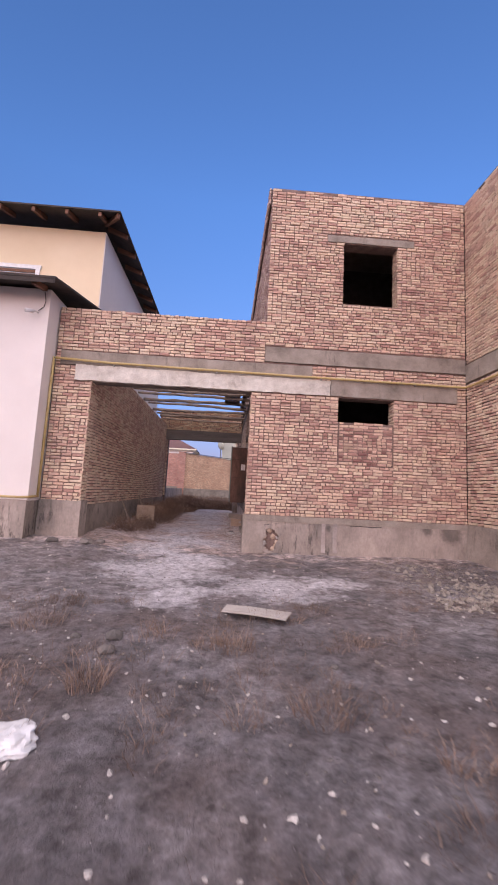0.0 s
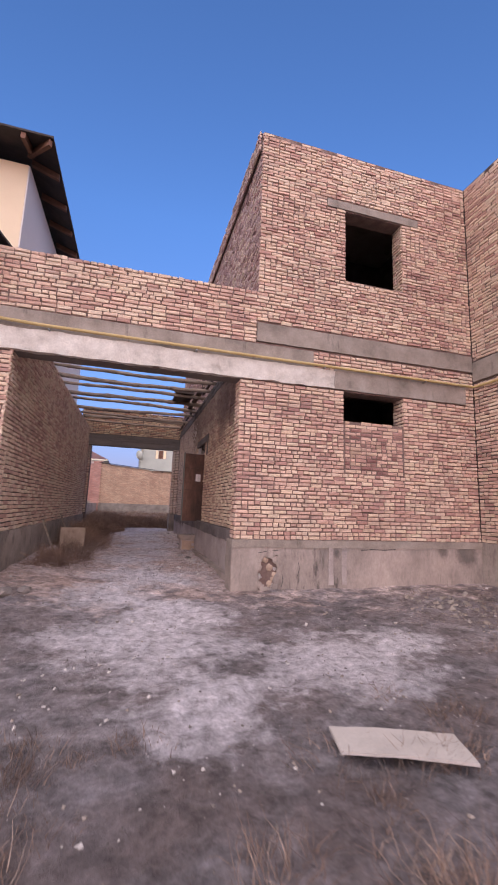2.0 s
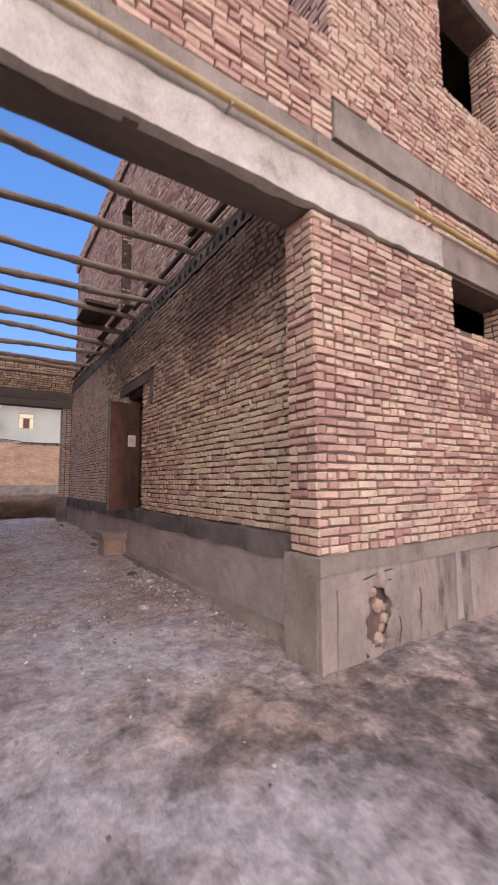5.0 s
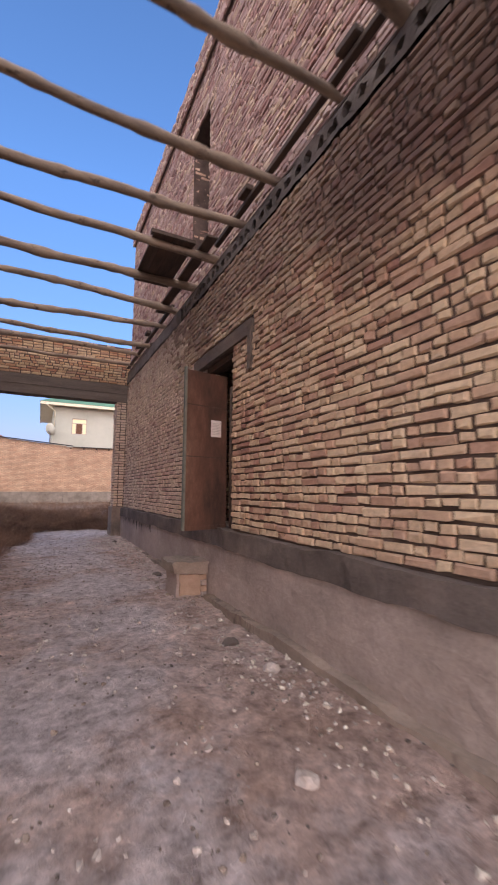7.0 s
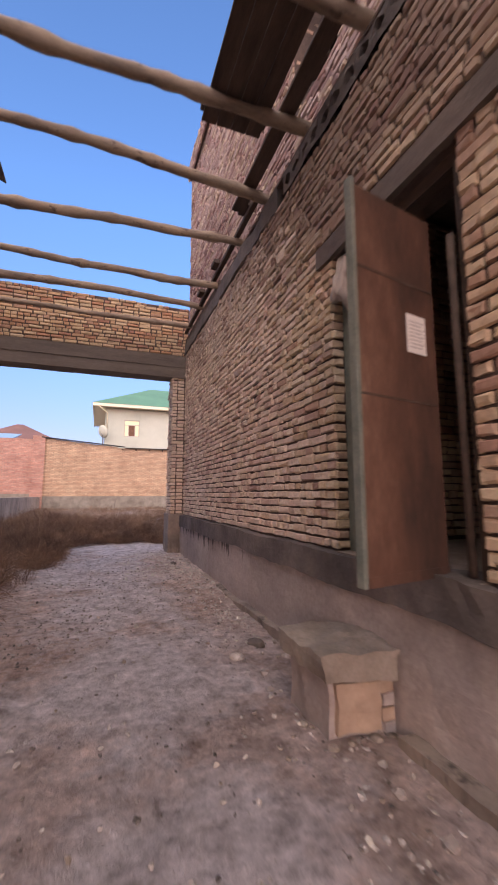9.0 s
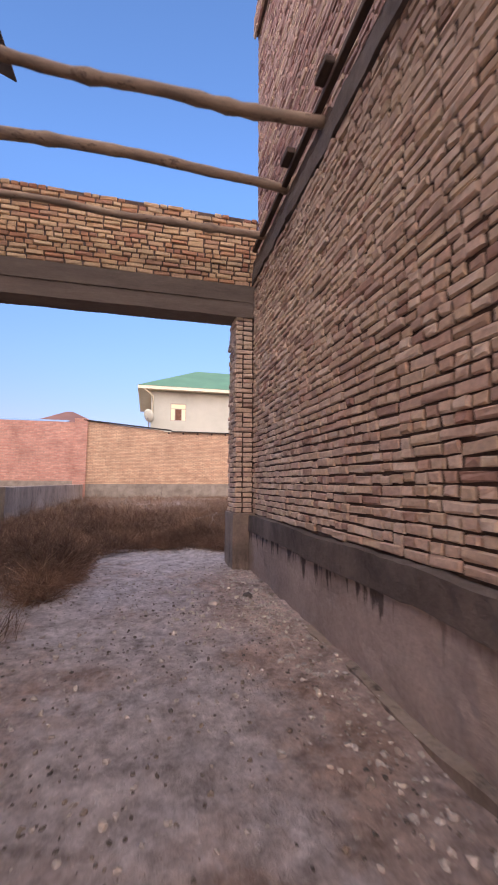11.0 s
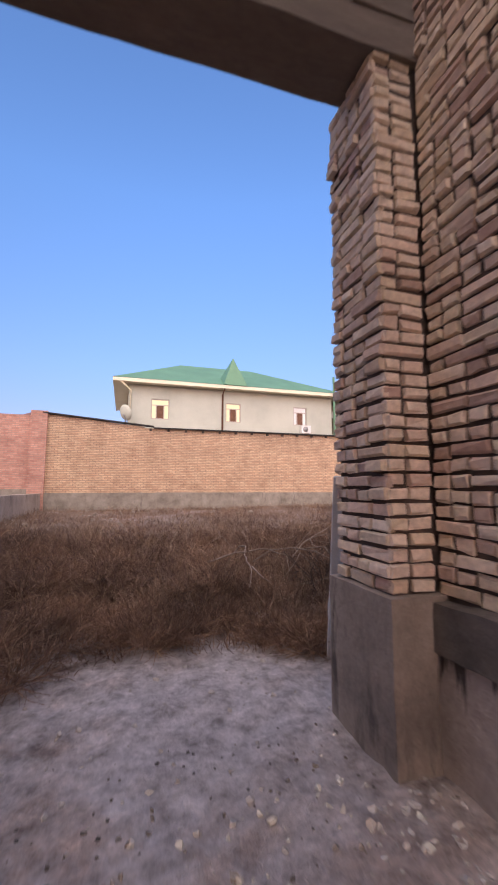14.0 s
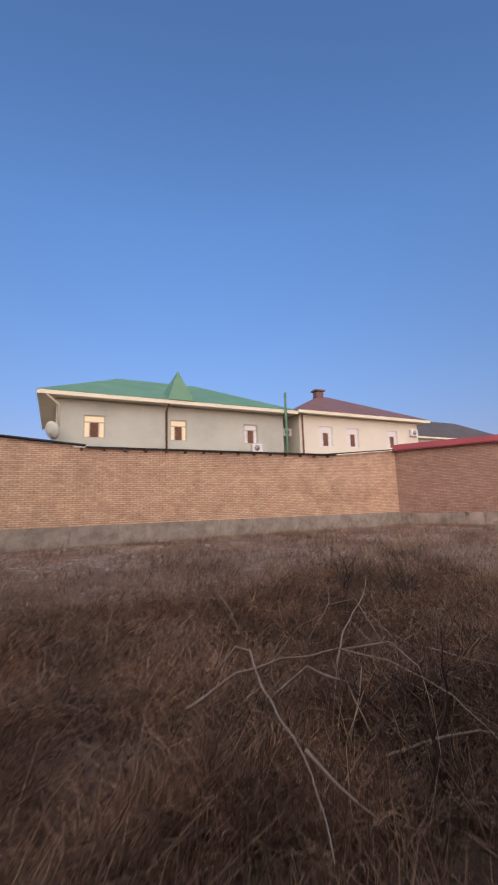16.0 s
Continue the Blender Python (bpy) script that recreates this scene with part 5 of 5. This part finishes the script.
bm.transform(Matrix.Translation((-0.95, HY - 0.7, 6.75)) @ Matrix.Rotation(radians(-48), 4, 'Z') @ Matrix.Rotation(radians(-72), 4, 'X') @ Matrix.Translation((0, 0, 0.9)))
part("reflector", bm, M_PALEHOUSE, dish, smooth=True)
tube("mast", [(-0.9, HY - 0.2, 5.0), (-0.9, HY - 0.6, 6.4), (-1.05, HY - 0.8, 6.6)], 0.05, M_METAL, dish, 8)
tube("wall_mount", [(-0.9, HY - 0.2, 5.0), (-0.7, HY + 0.05, 5.0)], 0.05, M_METAL, dish, 8)
mast = tube("pipe_mast", [(14.9, 48.9, 0.3), (14.9, 48.9, 10.45)], 0.09, M_GREENPIPE, None, 10)
tagged(mast, "tall green-painted standing pipe beside the house", "pipe")

bh = thing("brown_roof_house", "ivory two-storey house with a brown hip roof", "house")
bw = [(18.6, 19.95, 6.6, 8.3), (21.45, 22.7, 6.66, 8.3), (25.9, 27.15, 6.7, 8.3)]
walled(bh, 16.75, 29.7, HY, HY + 9, 0.4, 9.15, bw, M_CREAMHOUSE)
for a, b, c, d in bw:
    house_window(bh, a, b, c, d, HY + 0.08, True, False, M_PLASTIC)
hip_roof(16.3, 30.8, HY - 0.7, HY + 9.7, 9.4, 22.0, 23.2, HY + 4.5, 12.3, M_BROWNROOF, bh, M_TRIM)
box("chimney", 21.6, 22.4, HY + 4.2, HY + 4.8, 11.8, 12.75, M_BROWNROOF, bh)
box("chimney_cap", 21.45, 22.55, HY + 4.05, HY + 4.95, 12.75, 12.9, M_BROWNROOF, bh)
tube("downpipe", [(17.0, HY - 0.1, 9.1), (17.0, HY - 0.1, 0.5)], 0.07, M_RAFTER, bh, 8)
ac_unit(28.6, HY, 7.9)
ac_unit(16.0, HY + 1.6, 7.6, label="outdoor air conditioner in the gap between the houses")
dh = thing("dark_roof_house", "distant house with a dark grey roof and chimney", "house")
box("wall", 43, 78, 70, 80, 0, 12.2, M_PALEHOUSE, dh)
hip_roof(42, 79, 69, 81, 12.4, 50, 68, 75, 16.6, M_GREYROOF, dh, M_TRIM)
box("chimney", 49.5, 50.9, 74.5, 75.5, 15.8, 17.6, M_RAFTER, dh)
fh = thing("far_house", "distant white house with a reddish brown roof", "house")
box("wall", -17.5, -6.5, 75, 84, 0, 8.4, M_WHITEWALL, fh)
hip_roof(-18.3, -5.8, 74.2, 84.8, 8.5, -12.5, -11.7, 79, 11.6, M_BROWNROOF, fh, M_TRIM)
fh2 = thing("blue_roof_shed", "distant shed with a pale blue sheet roof", "shed")
box("wall", -30, -9.5, 58, 62, 0, 6.8, M_WHITEWALL, fh2)
sheet_roof("roof", [(-30.5, 57.6, 6.9), (-9.1, 57.6, 6.9), (-9.1, 62.4, 8.0), (-30.5, 62.4, 8.0)], 0.1, M_BLUEGREY, fh2)

# ---- loose things on the ground ----
def sheet_bm(pts, thick, sag):
    bm = bmesh.new()
    n = 8
    grid = []
    a, b, c, d = (Vector(p) for p in pts)
    for k in (0, 1):
        for i in range(n + 1):
            for j in range(5):
                s, t = i / n, j / 4
                p = (a * (1 - s) + b * s) * (1 - t) + (d * (1 - s) + c * s) * t
                p.z += thick * k + sag * math.sin(math.pi * s) + 0.006 * noise.noise(p * 6)
                grid.append(bm.verts.new(p))
    at = lambda k, i, j: grid[k * (n + 1) * 5 + i * 5 + j]
    for i in range(n):
        for j in range(4):
            bm.faces.new([at(1, i, j), at(1, i + 1, j), at(1, i + 1, j + 1), at(1, i, j + 1)])
            bm.faces.new([at(0, i, j), at(0, i, j + 1), at(0, i + 1, j + 1), at(0, i + 1, j)])
        bm.faces.new([at(0, i, 0), at(0, i + 1, 0), at(1, i + 1, 0), at(1, i, 0)])
        bm.faces.new([at(0, i, 4), at(1, i, 4), at(1, i + 1, 4), at(0, i + 1, 4)])
    for j in range(4):
        bm.faces.new([at(0, 0, j), at(1, 0, j), at(1, 0, j + 1), at(0, 0, j + 1)])
        bm.faces.new([at(0, n, j), at(0, n, j + 1), at(1, n, j + 1), at(1, n, j)])
    return bm


gz = ground_height(0.6, 5.0)
bd = part("sheet_board", sheet_bm([(0.03, 5.06, gz + 0.03), (0.76, 4.74, gz + 0.05), (0.88, 5.08, gz + 0.03), (0.10, 5.36, gz + 0.02)], 0.018, 0.008), M_BOARD)
tagged(bd, "pale grey broken sheet board lying on the earth", "board")
gz = ground_height(-1.15, 2.6)
bm = bmesh.new()
bmesh.ops.create_icosphere(bm, subdivisions=4, radius=0.16)
for v in bm.verts:
    p = v.co.copy()
    v.co *= 1 + 0.35 * noise.noise(p * 9) + 0.25 * noise.noise(p * 20)
    v.co.z *= 0.35
part_bag = part("plastic_bag", lay(bm, -1.16, 2.6, 0.3, 0.03), M_PLASTIC)
tagged(part_bag, "crumpled white plastic bag lying on the earth", "plastic bag")

STONES = [(-1.02, 4.3, 0.09), (-1.0, 3.95, 0.08), (1.05, 3.75, 0.04), (1.9, 2.6, 0.05), (-3.0, 9.3, 0.14), (-2.75, 9.5, 0.1), (-3.7, 9.2, 0.12),
          (-1.4, 4.3, 0.06), (0.3, 13.2, 0.07), (0.25, 13.9, 0.09), (0.1, 14.4, 0.07), (-0.2, 12.0, 0.06), (0.35, 17.0, 0.08), (0.1, 16.8, 0.06), (-0.1, 20.9, 0.06), (0.3, 21.0, 0.06)]
for k, (x, y, r) in enumerate(STONES):
    s = part("stone", lay(rock_bm(r, k + 20, 0.6), x, y, k, r * 0.15), M_STONE if k % 3 and y > 9.7 else M_CAP)
    tagged(s, "pale rough stone half sunk in the dust", "stone", "loose stones")


def pebbles(name, n, seed, spots, rmin, rmax, material, label):
    """Scattered grit: small uneven stones in one mesh."""
    rng = np.random.default_rng(seed)
    bm = bmesh.new()
    bmesh.ops.create_icosphere(bm, subdivisions=1, radius=1)
    base = np.array([v.co[:] for v in bm.verts])
    tri = [tuple(v.index for v in f.verts) for f in bm.faces]
    bm.free()
    m = len(base)
    verts, faces = [], []
    for k in range(n):
        x0, x1, y0, y1 = spots[rng.integers(len(spots))]
        x, y = rng.uniform(x0, x1), rng.uniform(y0, y1)
        if noise.noise(Vector((x * 0.8, y * 0.8, seed))) < rng.uniform(-0.5, 0.3):
            continue
        r = rmin * (rmax / rmin) ** (rng.random() ** 2.2)
        v = base * rng.uniform(0.65, 1.2, 3) * np.array((r, r, r * 0.7)) + rng.normal(0, r * 0.2, (m, 3))
        a = rng.uniform(0, 6.3)
        ca, sa = math.cos(a), math.sin(a)
        v = v @ np.array(((ca, sa, 0), (-sa, ca, 0), (0, 0, 1)))
        c = len(verts)
        verts.extend((v + np.array((x, y, ground_height(x, y) + r * 0.2))).tolist())
        faces.extend([tuple(i + c for i in t) for t in tri])
    tagged(mesh_object(name, verts, faces, material), label, "gravel", "", "stuff")


pebbles("pale_gravel", 9000, 3, [(-4, 6, -1, 9.6), (-4, 6, 0, 7), (-3.3, 0.6, 9.8, 22), (-2, 0.6, 11, 22), (0.1, 0.6, 11, 22.3), (0.2, 0.6, 16, 22.3), (-1.8, 0.6, 19, 24)], 0.004, 0.026, M_STONE, "scattered pale grit and small stones on the earth")
pebbles("dark_gravel", 8000, 4, [(-4, 6, -1, 9.6), (-3.3, 0.65, 9.8, 23), (3, 5.9, 5, 9.7)], 0.004, 0.022, M_DARK_PLINTH, "scattered dark clods and crumbs of earth")
pebbles("lime_crumbs", 1500, 15, [(0.1, 0.6, 17, 22.3), (0.25, 0.6, 18, 22.3), (0.0, 0.6, 10.4, 15), (-0.6, 0.6, 20, 22.5)], 0.005, 0.03, M_LIME, "white lime crumbs along the foot of the wall")
pebbles("wall_foot_rubble", 240, 26, [(-0.1, 0.62, 12.6, 15.3), (0.1, 0.6, 15.2, 18.5), (-0.3, 0.5, 13.2, 14.6), (0.0, 0.6, 20.0, 22.3)], 0.010, 0.038, M_PANEL, "broken plaster and clods along the foot of the wall")
pebbles("earth_clods", 2600, 27, [(-2.2, 0.6, 11, 22.5), (-2.0, 0.4, 17, 23), (-3, 5, 2, 9.5)], 0.008, 0.017, M_CAP, "dry clods of earth strewn over the ground")
pebbles("rubble", 1500, 6, [(3.2, 5.0, 5.6, 7.2), (3.4, 5.9, 6, 9)], 0.012, 0.06, M_CONCRETE, "low heap of broken pale rubble")
pebbles("yard_rubble", 500, 8, [(9, 15, 30, 37), (-4, 2, 33, 39), (2, 15, 35, 39.5)], 0.02, 0.11, M_CONCRETE, "scattered rubble in the weedy yard")

# ---- dry weeds ----
def blades(name, clumps, material, label, width=0.006, segs=3):
    """Dry stalks: thin bent ribbons. clumps: (x, y, radius, height, stalks, lean)."""
    rng = np.random.default_rng(len(clumps) + 17)
    V, F, base = [], [], 0
    for x, y, rad, h, n, spread in clumps:
        a = rng.uniform(0, 2 * np.pi, n)
        rr = rad * np.sqrt(rng.random(n))
        px, py = x + rr * np.cos(a), y + rr * np.sin(a)
        gz = ground_height(x, y)
        out = a + rng.normal(0, 0.8, n)
        hh = h * rng.uniform(0.35, 1.0, n)
        lean = spread * rng.uniform(0.2, 1.2, n)
        face = rng.uniform(0, np.pi, n)
        curl = rng.normal(0, 0.6, n)
        pts = np.zeros((n, (segs + 1) * 2, 3))
        for s in range(segs + 1):
            t = s / segs
            dirx, diry = np.cos(out + curl * t * 2), np.sin(out + curl * t * 2)
            cx = px + dirx * hh * lean * t ** 1.5
            cy = py + diry * hh * lean * t ** 1.5
            cz = gz - 0.02 + hh * (t - 0.25 * lean * t * t)
            w = width * (1 - 0.75 * t) * rng.uniform(0.7, 1.4, n)
            pts[:, 2 * s] = np.stack((cx - np.cos(face) * w, cy - np.sin(face) * w, cz), 1)
            pts[:, 2 * s + 1] = np.stack((cx + np.cos(face) * w, cy + np.sin(face) * w, cz), 1)
        V.append(pts.reshape(-1, 3))
        k = (segs + 1) * 2
        st = base + np.arange(n) * k
        for s in range(segs):
            F.append(np.stack((st + 2 * s, st + 2 * s + 1, st + 2 * s + 3, st + 2 * s + 2), 1))
        base += n * k
    V, F = np.concatenate(V), np.concatenate(F)
    tagged(mesh_object(name, V.tolist(), F.tolist(), material), label, "weeds", "", "stuff")


rng = np.random.default_rng(77)
tufts = [(-0.95, 3.3, 0.16, 0.34, 150, 0.8), (0.15, 4.1, 0.22, 0.26, 130, 0.9), (0.75, 2.95, 0.2, 0.3, 140, 0.9), (-1.9, 4.6, 0.25, 0.22, 120, 0.9), (-0.6, 4.4, 0.2, 0.22, 110, 0.9)]
for k in range(420):
    x, y = rng.uniform(-3.2, 5.5), rng.uniform(1.4, 5.8)
    if noise.noise(Vector((x * 0.9, y * 0.9, 4))) < -0.05:
        continue
    tufts.append((x, y, rng.uniform(0.06, 0.25), rng.uniform(0.06, 0.22), int(rng.integers(15, 60)), rng.uniform(0.7, 1.3)))
for k in range(60):
    tufts.append((rng.uniform(2.5, 5.9), rng.uniform(5.5, 9.5), rng.uniform(0.1, 0.3), rng.uniform(0.04, 0.12), 40, 1.2))
blades("dry_tufts", tufts, M_TUFT, "short dry straw tufts on the bare earth", 0.003)
def tumbleweeds(name, clumps, material, label, seed, width=0.0028, segs=4):
    """Rounded tangles of fine curling twigs. clumps: (x, y, radius, height, twigs)."""
    rg = np.random.default_rng(seed)
    V, F, base = [], [], 0
    for x, y, rad, h, n in clumps:
        gz = ground_height(x, y)
        # a few main stems, each with a spray of fine twigs
        stems = 14
        az, up = rg.uniform(0, 2 * np.pi, stems), rg.uniform(0.15, 1.0, stems)
        pick = rg.integers(0, stems, n)
        t0 = rg.uniform(0.05, 0.75, n)
        flat = np.sqrt(1 - 0.85 * up[pick] ** 2)
        px = x + np.cos(az[pick]) * flat * rad * t0
        py = y + np.sin(az[pick]) * flat * rad * t0
        pz = gz + up[pick] * h * t0 * 0.9
        d = np.stack((np.cos(az[pick]) * flat, np.sin(az[pick]) * flat, up[pick] * 0.9), 1) + rg.normal(0, 0.55, (n, 3))
        d /= np.linalg.norm(d, axis=1)[:, None]
        ln = rg.uniform(0.25, 0.65, n) * (rad + h) * 0.5
        q = np.stack((px, py, pz), 1)
        face = rg.normal(0, 1, (n, 3))
        face /= np.linalg.norm(face, axis=1)[:, None]
        bend = rg.normal(0, 0.32, (n, 3))
        pts = np.zeros((n, (segs + 1) * 2, 3))
        for s in range(segs + 1):
            w = (width * (1.15 - 0.8 * s / segs) * np.ones(n))[:, None]
            pts[:, 2 * s], pts[:, 2 * s + 1] = q - face * w, q + face * w
            d = d + bend * 0.5 + rg.normal(0, 0.16, (n, 3))
            d[:, 2] -= 0.05
            d /= np.linalg.norm(d, axis=1)[:, None]
            q = q + d * (ln / segs)[:, None]
            q[:, 2] = np.maximum(q[:, 2], gz - 0.01)
        V.append(pts.reshape(-1, 3))
        k = (segs + 1) * 2
        st = base + np.arange(n) * k
        for s in range(segs):
            F.append(np.stack((st + 2 * s, st + 2 * s + 1, st + 2 * s + 3, st + 2 * s + 2), 1))
        base += n * k
    tagged(mesh_object(name, np.concatenate(V).tolist(), np.concatenate(F).tolist(), material), label, "weeds", "", "stuff")


M_WEED = grass_material("brown_tumbleweed", [(0.0, (0.10, 0.058, 0.043)), (0.5, (0.19, 0.115, 0.08)), (0.85, (0.28, 0.185, 0.13)), (1.0, (0.44, 0.33, 0.24))])
side_w = [(-2.75 + rng.normal(0, 0.22), rng.uniform(11.4, 13.4), rng.uniform(0.25, 0.4), rng.uniform(0.3, 0.6), 330) for _ in range(9)]
side_w += [(rng.uniform(-3.2, -2.2), rng.uniform(14.5, 23.0), rng.uniform(0.35, 0.55), rng.uniform(0.5, 0.95), 420) for _ in range(46)]
tumbleweeds("passage_weeds", side_w, M_WEED, "tangled brown dry weeds along the passage wall", 21)
stalks = [(rng.uniform(-3.3, -2.0), rng.uniform(14.0, 23.0), 0.3, rng.uniform(0.3, 0.7), 70, rng.uniform(0.7, 1.2)) for k in range(45)]
stalks += [(-2.75 + rng.normal(0, 0.25), rng.uniform(11.4, 13.4), 0.3, rng.uniform(0.3, 0.7), 70, 0.9) for k in range(9)]
blades("passage_stalks", stalks, M_TUFT, "dry pale stalks among the weeds of the passage", 0.003)
bushes = []
while len(bushes) < 640:
    x, y = rng.uniform(-4.6, 6.0), 23.0 + 7.0 * rng.random() ** 1.5
    lane = math.hypot((x + 0.45) / 1.35, (y - 23.0) / 1.2)
    if lane < 1.0 or (x > 0.35 and y < 23.7):
        continue
    if noise.noise(Vector((x * 0.6, y * 0.6, 9))) < -0.42:
        continue
    tall_ = 0.46 + 0.75 * noise.noise(Vector((x * 0.55, y * 0.55, 3)))
    bushes.append((x, y, rng.uniform(0.3, 0.55), max(0.25, tall_ * rng.uniform(0.7, 1.25)), 620 if y < 25.6 else 240))
bushes += [(-1.95 + rng.normal(0, 0.15), rng.uniform(21.3, 23.6), 0.38, rng.uniform(0.35, 0.6), 520) for k in range(16)]
tumbleweeds("yard_tumbleweeds", bushes, M_WEED, "dense tangled brown tumbleweed filling the yard", 22)
yard = []
while len(yard) < 420:
    x, y = rng.uniform(-5, 12), 23.6 + 9 * rng.random() ** 1.2
    if math.hypot((x + 0.45) / 1.5, (y - 23.1) / 1.4) < 1.0:
        continue
    if noise.noise(Vector((x * 0.7, y * 0.7, 6))) < -0.05:
        continue
    yard.append((x, y, rng.uniform(0.15, 0.4), rng.uniform(0.4, 0.8), 45, rng.uniform(0.6, 1.5)))
blades("yard_stalks", yard, M_STRAW, "pale straw stalks standing among the yard weeds", 0.0026)
low = [(rng.uniform(-4.5, 7), rng.uniform(24.3, 29), 0.5, rng.uniform(0.12, 0.35), 130, 1.5) for k in range(420)]
low += [(rng.uniform(-9, 20), rng.uniform(28, 39.5), 0.6, rng.uniform(0.10, 0.40), 60, 1.0) for k in range(1000)]
blades("yard_weeds", low, M_GRASS, "low brown dry weeds over the far yard", 0.004)


def shrub(x, y, h, seed, label):
    """A leafless shrub: forked twigs as one mesh."""
    rg = np.random.default_rng(seed)
    verts, faces = [], []

    def limb(p, d, ln, r, depth):
        n = 5
        pts = [p]
        for k in range(n):
            d = (d + Vector(rg.normal(0, 0.16, 3)) + Vector((0, 0, -0.03))).normalized()
            pts.append(pts[-1] + d * ln / n)
        for k in range(n):
            a, b = pts[k], pts[k + 1]
            s = (b - a).orthogonal().normalized()
            t = (b - a).normalized().cross(s)
            c = len(verts)
            for q, rr in ((a, r * (1 - 0.7 * k / n)), (b, r * (1 - 0.7 * (k + 1) / n))):
                for w in range(4):
                    verts.append(q + (s * math.cos(w * 1.5708) + t * math.sin(w * 1.5708)) * rr)
            for w in range(4):
                faces.append((c + w, c + (w + 1) % 4, c + 4 + (w + 1) % 4, c + 4 + w))
        if depth:
            for k in range(int(rg.integers(3, 6))):
                q = pts[int(rg.integers(1, n + 1))]
                limb(q, (d + Vector(rg.normal(0, 0.65, 3))).normalized(), ln * rg.uniform(0.4, 0.7), r * 0.5, depth - 1)
    for k in range(7):
        limb(Vector((x, y, ground_height(x, y) - 0.02)), Vector((rg.normal(0, 0.6), rg.normal(0, 0.6), 1)).normalized(), h * rg.uniform(0.6, 1), 0.012, 3)
    s = mesh_object("dead_shrub", verts, faces, M_DARKWOOD)
    tagged(s, label, "shrub")


shrub(3.6, 28.6, 1.0, 5, "dark leafless shrub with tangled thin twigs")
shrub(3.9, 27.6, 0.8, 6, "low dark tangle of leafless twigs")
shrub(1.4, 25.0, 0.6, 8, "low leafless shrub among the dry weeds")


def branch(pts, r_full, label="bleached fallen branch lying over the weeds"):
    r = 0.8 * r_full
    P = [Vector((x, y, ground_height(x, y) + h)) for x, y, h in pts]
    fine = []
    for k in range(len(P) - 1):
        for t in np.linspace(0, 1, 6, endpoint=False):
            q = P[k].lerp(P[k + 1], t)
            fine.append(q + Vector(noise.noise_vector(q * 4)) * 0.02)
    fine.append(P[-1])
    b = tube("fallen_branch", fine, [r * (1 - 0.75 * k / len(fine)) for k in range(len(fine))], M_BRANCH, None, 7)
    return tagged(b, label, "branch", "fallen branches")


branch([(0.55, 26.5, 0.05), (0.76, 26.35, 0.40), (0.80, 26.15, 0.42), (0.60, 25.53, 0.40), (0.53, 25.09, 0.40), (0.48, 24.86, 0.38), (0.36, 24.55, 0.30)], 0.014)
branch([(0.52, 24.98, 0.40), (0.58, 24.8, 0.36), (0.62, 24.62, 0.30)], 0.013)
branch([(0.19, 25.77, 0.30), (0.6, 25.93, 0.38), (0.94, 25.91, 0.41), (1.39, 25.86, 0.44), (1.56, 25.5, 0.42), (1.66, 25.1, 0.36), (1.62, 24.7, 0.20)], 0.014)
branch([(1.35, 25.85, 0.30), (1.75, 26.2, 0.50), (2.3, 26.6, 0.60), (2.6, 26.9, 0.72)], 0.011)
branch([(1.45, 25.9, 0.42), (1.78, 25.74, 0.45), (1.72, 25.4, 0.40), (1.55, 25.15, 0.20)], 0.012)
branch([(0.75, 25.7, 0.3), (0.98, 25.66, 0.42), (1.1, 25.4, 0.42), (1.02, 25.1, 0.3)], 0.012)
twig = np.random.default_rng(31)
for k in range(22):
    x, y = twig.uniform(0.9, 3.4), twig.uniform(25.0, 27.4)
    a, ln = twig.uniform(0, 6.28), twig.uniform(0.4, 1.1)
    h = twig.uniform(0.15, 0.5)
    branch([(x, y, 0.05), (x + 0.5 * ln * math.cos(a), y + 0.5 * ln * math.sin(a), h), (x + ln * math.cos(a + 0.4), y + ln * math.sin(a + 0.4), h * twig.uniform(0.3, 1.2))], twig.uniform(0.006, 0.011))
branch([(1.1, 25.2, 0.1), (1.6, 24.9, 0.26), (2.2, 24.5, 0.12)], 0.012)

# laths and boards leaning at the back of the rear pier
for k, (x, y, xt, yt, zt, w) in enumerate(((0.74, 23.63, 0.50, 23.02, 1.66, 0.06), (1.15, 24.36, 0.66, 23.06, 1.75, 0.13), (0.81, 23.50, 0.57, 23.02, 1.5, 0.05), (1.02, 24.0, 0.74, 23.03, 1.8, 0.10), (0.92, 23.72, 0.64, 23.02, 1.7, 0.07))):
    plank("leaning_lath", (x, y, ground_height(x, y) - 0.01), (xt, yt, zt), w, 0.03, M_ALU, "pale grey lath leaning against the rear pier", "lath", "leaning laths", 0.4 * k)
plank("leaning_board", (-3.0, 13.4, ground_height(-3.0, 13.4)), (-3.35, 13.45, 1.05), 0.06, 0.03, M_LOG, "weathered stake leaning on the passage plinth", "stake", "stakes by the plinth")
plank("leaning_board", (-2.95, 16.0, ground_height(-2.95, 16.0)), (-3.36, 16.05, 1.1), 0.06, 0.03, M_LOG, "weathered stake leaning on the passage plinth", "stake", "stakes by the plinth")
crate = box("wooden_sheet", -3.12, -2.5, 14.8, 14.84, ground_height(-2.8, 14.8) - 0.02, 0.78, M_PLASTER, None, 0.004)
tagged(crate, "upright orange-brown board standing among weeds", "board")

# ---- single bricks of the nearest wall stretches ----
lay_single_bricks()
